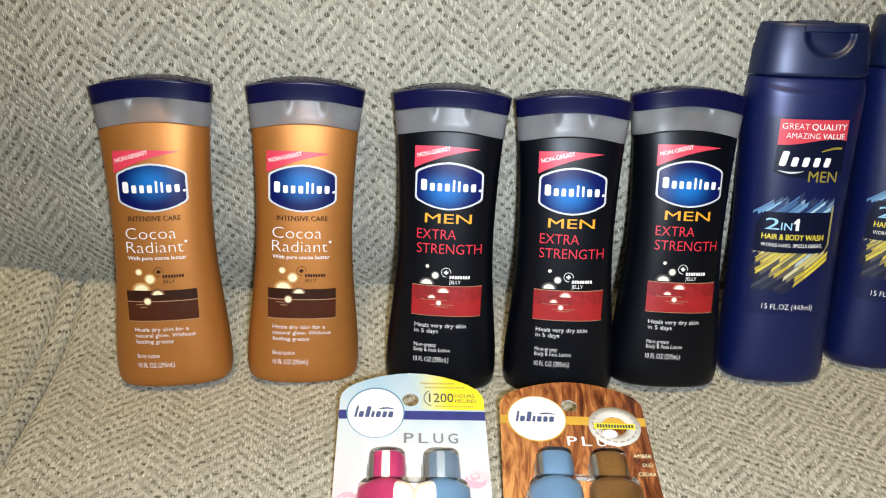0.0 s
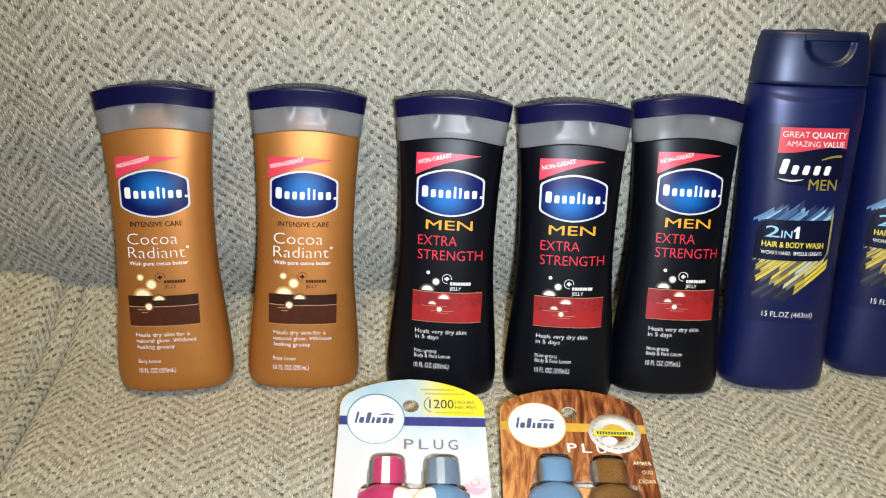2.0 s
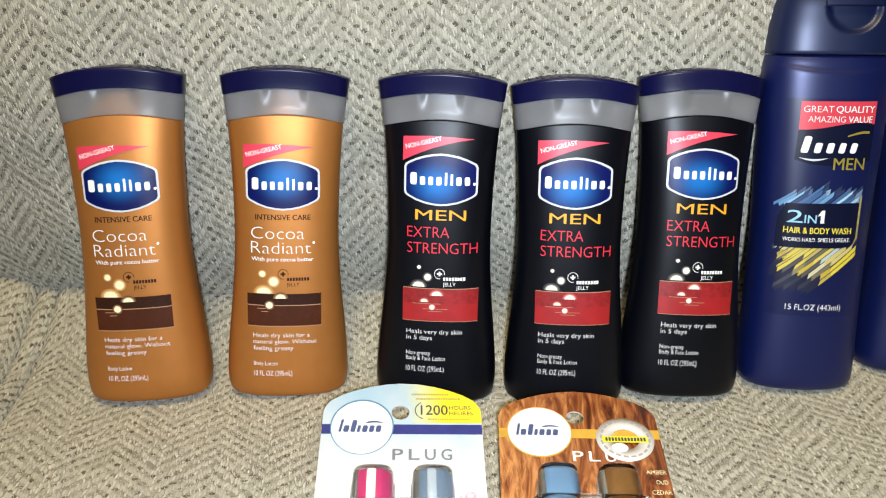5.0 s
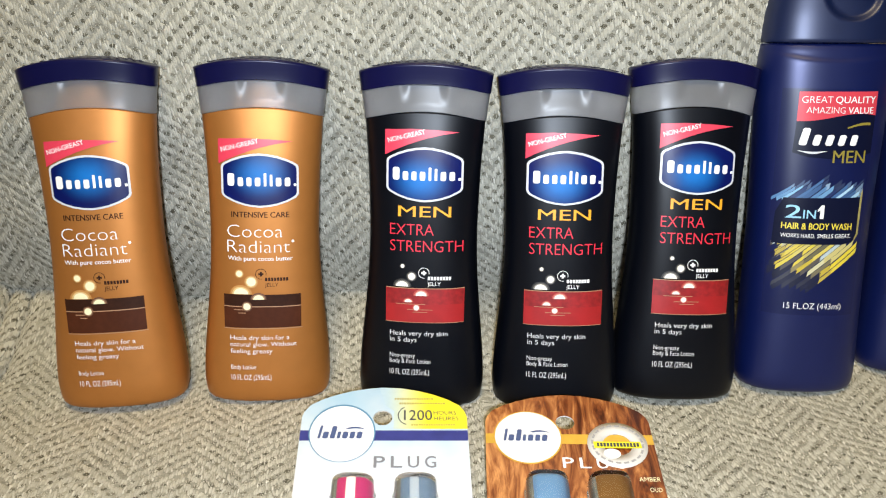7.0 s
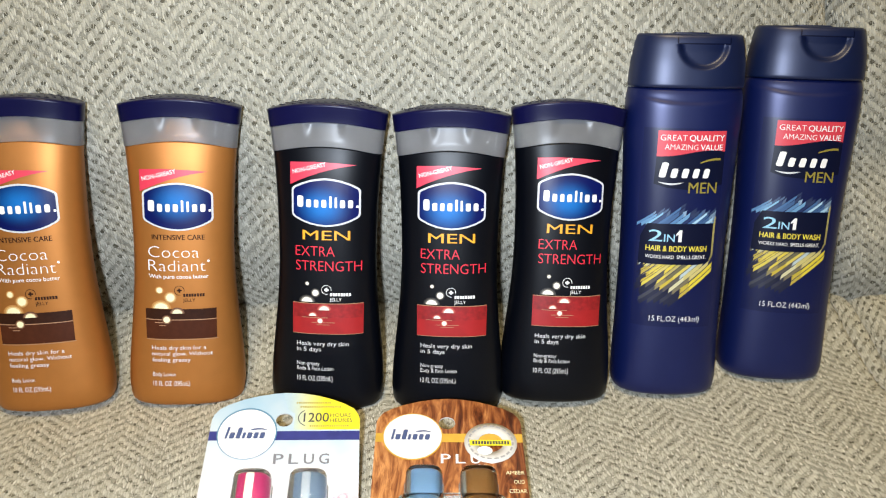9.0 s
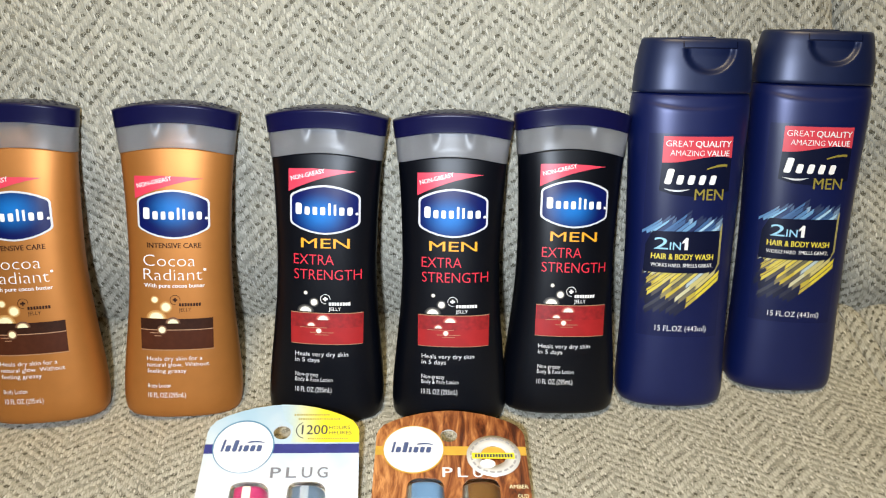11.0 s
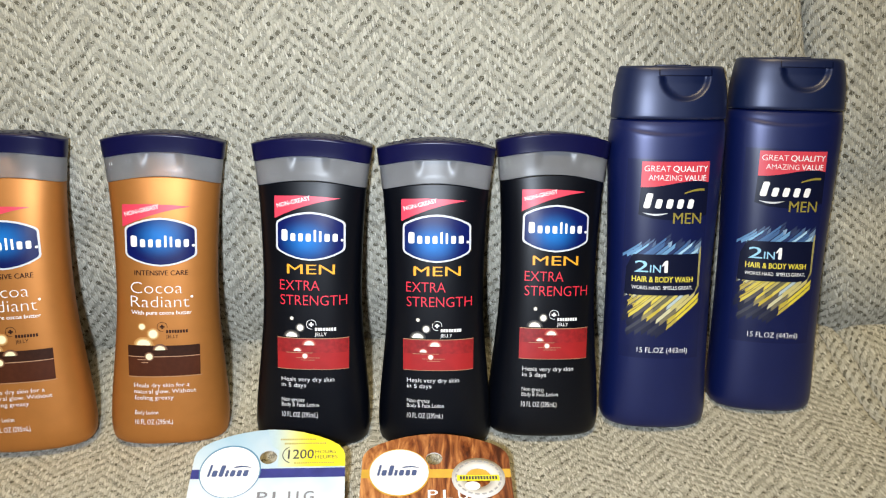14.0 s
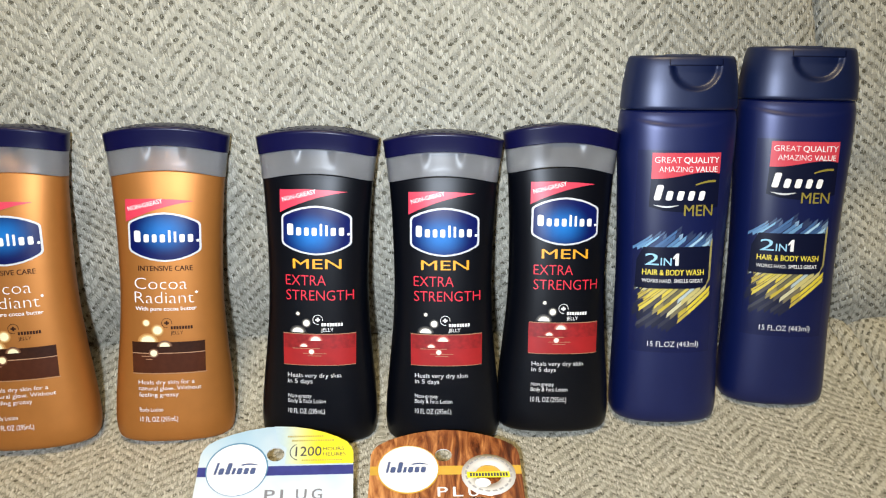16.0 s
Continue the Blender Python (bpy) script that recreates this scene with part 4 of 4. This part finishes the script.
# ---------------------------------------------------------------- refill packs
def card_outline():
    """Card with an arched top; the hang hole is at the origin. Millimetres."""
    right = [(42.4, -96), (42.0, 0.5), (41.0, 4.0), (38.4, 8.0), (33, 11.6), (26, 14.8), (18, 17.4), (9, 19.2), (1, 19.8)]
    left = [(2 - x, y) for x, y in right[::-1]][1:]
    return right + left


def refill_pack(name, m, wood):
    label = ("wood-print card pack of two oil refills lying on the sofa" if wood else "sky-print card pack of two oil refills lying on the sofa")
    p = thing(name, m, label, "air freshener", "refill packs before the bottles")
    bm = bmesh.new()
    outer = [bm.verts.new((x / 1000, y / 1000, 0)) for x, y in card_outline()]
    inner = [bm.verts.new((x / 1000, y / 1000, 0)) for x, y in ellipse(0, 0, 4.7, 4.7, 28)]
    edges = [bm.edges.new((a, b)) for loop in (outer, inner) for a, b in zip(loop, loop[1:] + loop[:1])]
    bmesh.ops.triangle_fill(bm, use_beauty=True, edges=edges)
    for f in bm.faces:
        if f.normal.z < 0:
            f.normal_flip()
    top = bm.faces[:]
    ex = bmesh.ops.extrude_face_region(bm, geom=top)
    for v in (g for g in ex["geom"] if isinstance(g, bmesh.types.BMVert)):
        v.co.z -= 0.0007
    bmesh.ops.recalc_face_normals(bm, faces=bm.faces[:])
    for f in bm.faces:
        f.material_index = 0 if f.normal.z > 0.5 else 1
    card = part("card", bm, [WOOD_CARD if wood else SKY_CARD, CARD_EDGE], p, smooth=False)
    A = flat_of
    if wood:
        printed("gold_band", [rect(-40, -14.6, 42, -8.2)], GOLD, card, A, 0.0002, "gold foil band")
        printed("emblem_rim", [ellipse(-19.3, -10.4, 16.9, 17.6, 48)], GOLD, card, A, 0.0004)
        printed("emblem", [ellipse(-19.3, -10.4, 16.2, 16.9, 48)], WHITE, card, A, 0.0006, "white oval emblem")
    else:
        yellow = [(5.4, -7.0), (42.0, -7.0), (42.0, 0.5), (41.0, 4.0), (38.4, 8.0), (33, 11.6), (26, 14.8), (18, 17.4), (9, 19.2), (-2, 19.7), (-1, 15), (1.5, 7.5), (5.6, 4.2)]
        printed("yellow_corner", [yellow], YELLOW, card, A, 0.0002, "bright yellow corner")
        printed("violet_band", [rect(-40, -14.2, 42, -8.0)], BAR_BLUE, card, A, 0.0002, "violet-blue band")
        printed("emblem_rim", [ellipse(-19.6, -9.4, 16.3, 17.6, 48)], PALE_RING, card, A, 0.0004)
        printed("emblem", [ellipse(-19.6, -9.9, 15.6, 16.9, 48)], WHITE, card, A, 0.0006, "white round emblem")
        lettering("1200", 10.6, -1.8, 14.0, 6.4, DARK_TEXT, card, A, 0.0005, bold=0.008)
        printed("arc", [q for q in ring(13.5, 1.2, 5.6, 6.1, 40) if q[0][0] < 11.5], DARK_TEXT, card, A, 0.0004)
        lettering("HOURS", 25.4, 1.8, 11.4, 2.5, DARK_TEXT, card, A, 0.0004)
        lettering("HEURES", 25.4, -1.9, 12.4, 2.5, DARK_TEXT, card, A, 0.0004)
        printed("fine_print", blocks(5.6, 25.5, 11.4, (1.2,) * 16, (1, 1.3, 0.8, 1.1) * 4, 0.35) + blocks(8.0, 31.5, 8.4, (1.2,) * 18, (1, 0.8, 1.2) * 6, 0.35) + blocks(14, 36, -5.2, (1.1,) * 18, (1.1, 0.9, 1) * 6, 0.35), FAINT_TEXT, card, A, 0.0004)
    for q in word_shapes(-31.4, -13.4, ((1.3, 8.0), (2.7, 4.2), (2.4, 7.6), (1.6, 4.2), (2.6, 4.2), (2.4, 4.2), (2.6, 4.2)), 0.95, 0.16):
        printed("word_bar", [q], LOGO_BLUE, card, A, 0.0008)
    printed("swoosh", [[(-18 + 10 * i / 8, -7.2 + 1.4 * math.sin(i / 8 * 3.0) - 0.1 * i) for i in range(9)] + [(-8 - 10 * i / 8, -8.0 + 0.7 * math.sin((1 - i / 8) * 3.0)) for i in range(1, 8)]], LOGO_BLUE, card, A, 0.0008)
    for i, c in enumerate("PLUG"):
        lettering(c, (-3.6 + i * 8.1), -30.2, 5.2, 6.6, WHITE if wood else GREY_TEXT, card, A, 0.0005, bold=0.014)
    if wood:
        for text, x, y, w in (("AMBER", 31.0, -37.6, 10.0), ("OUD", 35.0, -43.8, 5.6), ("CEDAR", 32.0, -50.0, 9.4)):
            lettering(text, x, y, w, 2.5, CREAM, card, A, 0.0003)
        st = part("price_sticker", sticker_bm(24.0, -15.2), STICKER, p, "round translucent price sticker")
        printed("sticker_writing", [q for i, q in enumerate(ring(24.0, -15.2, 11.6, 12.7, 60)) if i % 3 and not 14 < i < 16], STICKER_TEXT, st, A, 0.0012)
        printed("yellow_strip", [rect(12.4, -18.0, 35.4, -13.8, -0.2)], STICKER_YELLOW, st, A, 0.0013, "yellow strip")
        for q in blocks(13.6, 34.4, -17.2, (2.4,) * 13, (1,) * 13, 0.3):
            printed("word_bar", [q], DARK_TEXT, st, A, 0.0015)
        printed("white_spot", [ellipse(20.5, -21.5, 4.2, 3.2, 20)], WHITE, st, A, 0.0012)
    else:
        rose(card)
    # refills: cap, shoulder and body of each, under one clear blister
    tones = ((AZURE, AZURE, None), (AMBER, AMBER, None)) if wood else ((PINK, PINK, CREAM_LABEL), (STEEL, AZURE, CREAM_LABEL))
    for cx, (cap_mat, body_mat, wrap) in zip((-12.6, 16.0), tones):
        r = part("refill", tube_bm(cx, -41.0, -58.0, 7.6, 3.5, True), cap_mat, p, "plastic refill cap")
        part("refill_body", tube_bm(cx, -58.0, -92.0, 12.8, 2.5), body_mat, r)
        if wrap:
            side = 1 if cap_mat is PINK else -1
            part("stripe", tube_bm(cx - 0.6, -41.4, -57.8, 2.9, 3.2, True, 0.0046), wrap if side > 0 else PALE_STEEL, r, "pale stripe")
            part("wrap", tube_bm(cx + side * 5.5, -59.5, -91.5, 9.0, 2.6, False, 0.0030), wrap, r, "cream paper wrap")
        # added dark strip: the blister's edge reflection, put into colour and shape
        part("edge_reflection", tube_bm(cx - 5.6, -41.3, -57.9, 2.7, 4.2, True, 0.0016), EDGE_REFLECT, r, "dark strip painted as the blister edge's reflection")
        shell = part("blister", tube_bm(cx, -39.4, -58.0, 9.9, 5.0, True, 0.0010), CLEAR, p, "clear plastic blister dome")
        shell.visible_shadow = False
    for rim in [[(cx - 9.8, -58.0), (cx - 9.8, -45.0), (cx - 8.4, -41.2), (cx - 5.0, -39.4), (cx + 5.0, -39.4), (cx + 8.4, -41.2), (cx + 9.8, -45.0), (cx + 9.8, -58.0)] for cx in (-12.6, 16.0)] + [
            [(-29.0, -94.0), (-29.0, -68.0), (-26.6, -60.6), (-22.4, -57.4), (25.4, -57.4), (29.6, -60.6), (32.0, -68.0), (32.0, -94.0)]]:
        part("blister_rim", ridge_bm(rim, 0.75), RIDGE, p, "moulded clear plastic ridge")
    tray = part("blister", slab_bm(-27.5, 30.5, -93.0, -56.5, 0.0125), CLEAR, p, "clear plastic blister tray")
    tray.visible_shadow = False
    return p


def ridge_bm(path, r):
    """A low half-round ridge along a path on the card. Millimetres."""
    bm = bmesh.new()
    pts = [Vector((x, y, 0)) for x, y in path]
    rows = []
    for i, q in enumerate(pts):
        d = (pts[min(i + 1, len(pts) - 1)] - pts[max(i - 1, 0)]).normalized()
        side = Vector((-d.y, d.x, 0))
        rows.append([bm.verts.new((q + side * r * math.cos(a) + Vector((0, 0, 0.3 + 1.6 * r * math.sin(a)))) / 1000) for a in [math.pi * k / 6 for k in range(7)]])
    for a, b in zip(rows, rows[1:]):
        for k in range(6):
            bm.faces.new((a[k], a[k + 1], b[k + 1], b[k]))
        bm.faces.new((a[6], a[0], b[0], b[6]))
    bm.faces.new(rows[0])
    bm.faces.new(rows[-1][::-1])
    bmesh.ops.recalc_face_normals(bm, faces=bm.faces[:])
    return bm


def sticker_bm(cx, cy):
    bm = bmesh.new()
    for q in ring(cx, cy, 7.0, 14.6, 48):
        lo = [bm.verts.new((x / 1000, y / 1000, 0.0004)) for x, y in q]
        hi = [bm.verts.new((x / 1000, y / 1000, 0.0009)) for x, y in q]
        bm.faces.new(hi[::-1])
        bm.faces.new((lo[1], lo[2], hi[2], hi[1]))
        bm.faces.new((lo[3], lo[0], hi[0], hi[3]))
    bmesh.ops.remove_doubles(bm, verts=bm.verts[:], dist=1e-6)
    bmesh.ops.recalc_face_normals(bm, faces=bm.faces[:])
    return bm


def tube_bm(cx, y0, y1, r, height, square=False, lift=0.0012):
    """A rounded half-round body lying along the card, from y0 (top) down to y1. Millimetres; lift in metres."""
    bm = bmesh.new()
    rows = []
    bow = 0.6 if square else 1.0
    ends = ((0, 0.74), (0.012, 0.84), (0.03, 0.91), (0.06, 0.96), (0.10, 0.99), (0.15, 1.0)) if square else ((0, 0.20), (0.012, 0.50), (0.035, 0.72), (0.07, 0.87), (0.12, 0.96), (0.2, 1.0))
    for t, s in ends + ((0.94, 1.0), (1.0, 0.96)):
        y = y0 + (y1 - y0) * t
        rows.append([bm.verts.new(((cx + r * s * math.copysign(abs(math.cos(a)) ** bow, math.cos(a))) / 1000, y / 1000, lift + (height + r * 0.55) * s * max(0.0, math.sin(a)) ** bow / 1000)) for a in [math.pi * i / 20 for i in range(21)]])
    for a, b in zip(rows, rows[1:]):
        for i in range(20):
            bm.faces.new((a[i], b[i], b[i + 1], a[i + 1]))
    bm.faces.new(rows[-1][::-1])
    bm.faces.new(rows[0])
    low = [bm.verts.new((v.co.x, v.co.y, 0.0003)) for row in (rows[0], rows[-1]) for v in (row[0], row[-1])]
    bmesh.ops.recalc_face_normals(bm, faces=bm.faces[:])
    bmesh.ops.delete(bm, geom=low, context="VERTS")
    return bm


def slab_bm(x0, x1, y0, y1, h):
    bm = box_bm(x0 / 1000, x1 / 1000, y0 / 1000, y1 / 1000, 0.0004, h)
    bmesh.ops.bevel(bm, geom=[e for e in bm.edges if max(v.co.z for v in e.verts) > h - 1e-5], offset=0.007, segments=5, affect="EDGES", profile=0.5)
    return bm


ROSE_A = material("rose_print", (0.78, 0.38, 0.46), 0.3, vary=0.2, grain=90, coat=0.3)
ROSE_B = material("pale_rose_print", (0.82, 0.58, 0.62), 0.3, vary=0.15, grain=90, coat=0.3)


def rose(card):
    """Printed petals at the sides of the card."""
    rng = random.Random(3)
    for k, (cx, cy) in enumerate(((35.5, -52.0), (-33.5, -66.0))):
        for i in range(7):
            a = rng.uniform(0, 360)
            r = 6.6 - i * 0.8
            q = [(max(-39.5, min(41.6, x)), y) for x, y in ellipse(cx + rng.uniform(-1.5, 1.5), cy + rng.uniform(-1.5, 1.5), r, r * rng.uniform(0.6, 0.9), 20)]
            printed("rose_petal", [q], ROSE_A if i % 2 else ROSE_B, card, flat_of, 0.0002 + 0.0001 * i)


refill_pack("refill_pack", pose(-0.0174, 0.4192, 0.0300, 22.42, 2.47, 3.18), False)
refill_pack("refill_pack", pose(0.0738, 0.4229, 0.0243, 16.69, 1.10, -0.53), True)
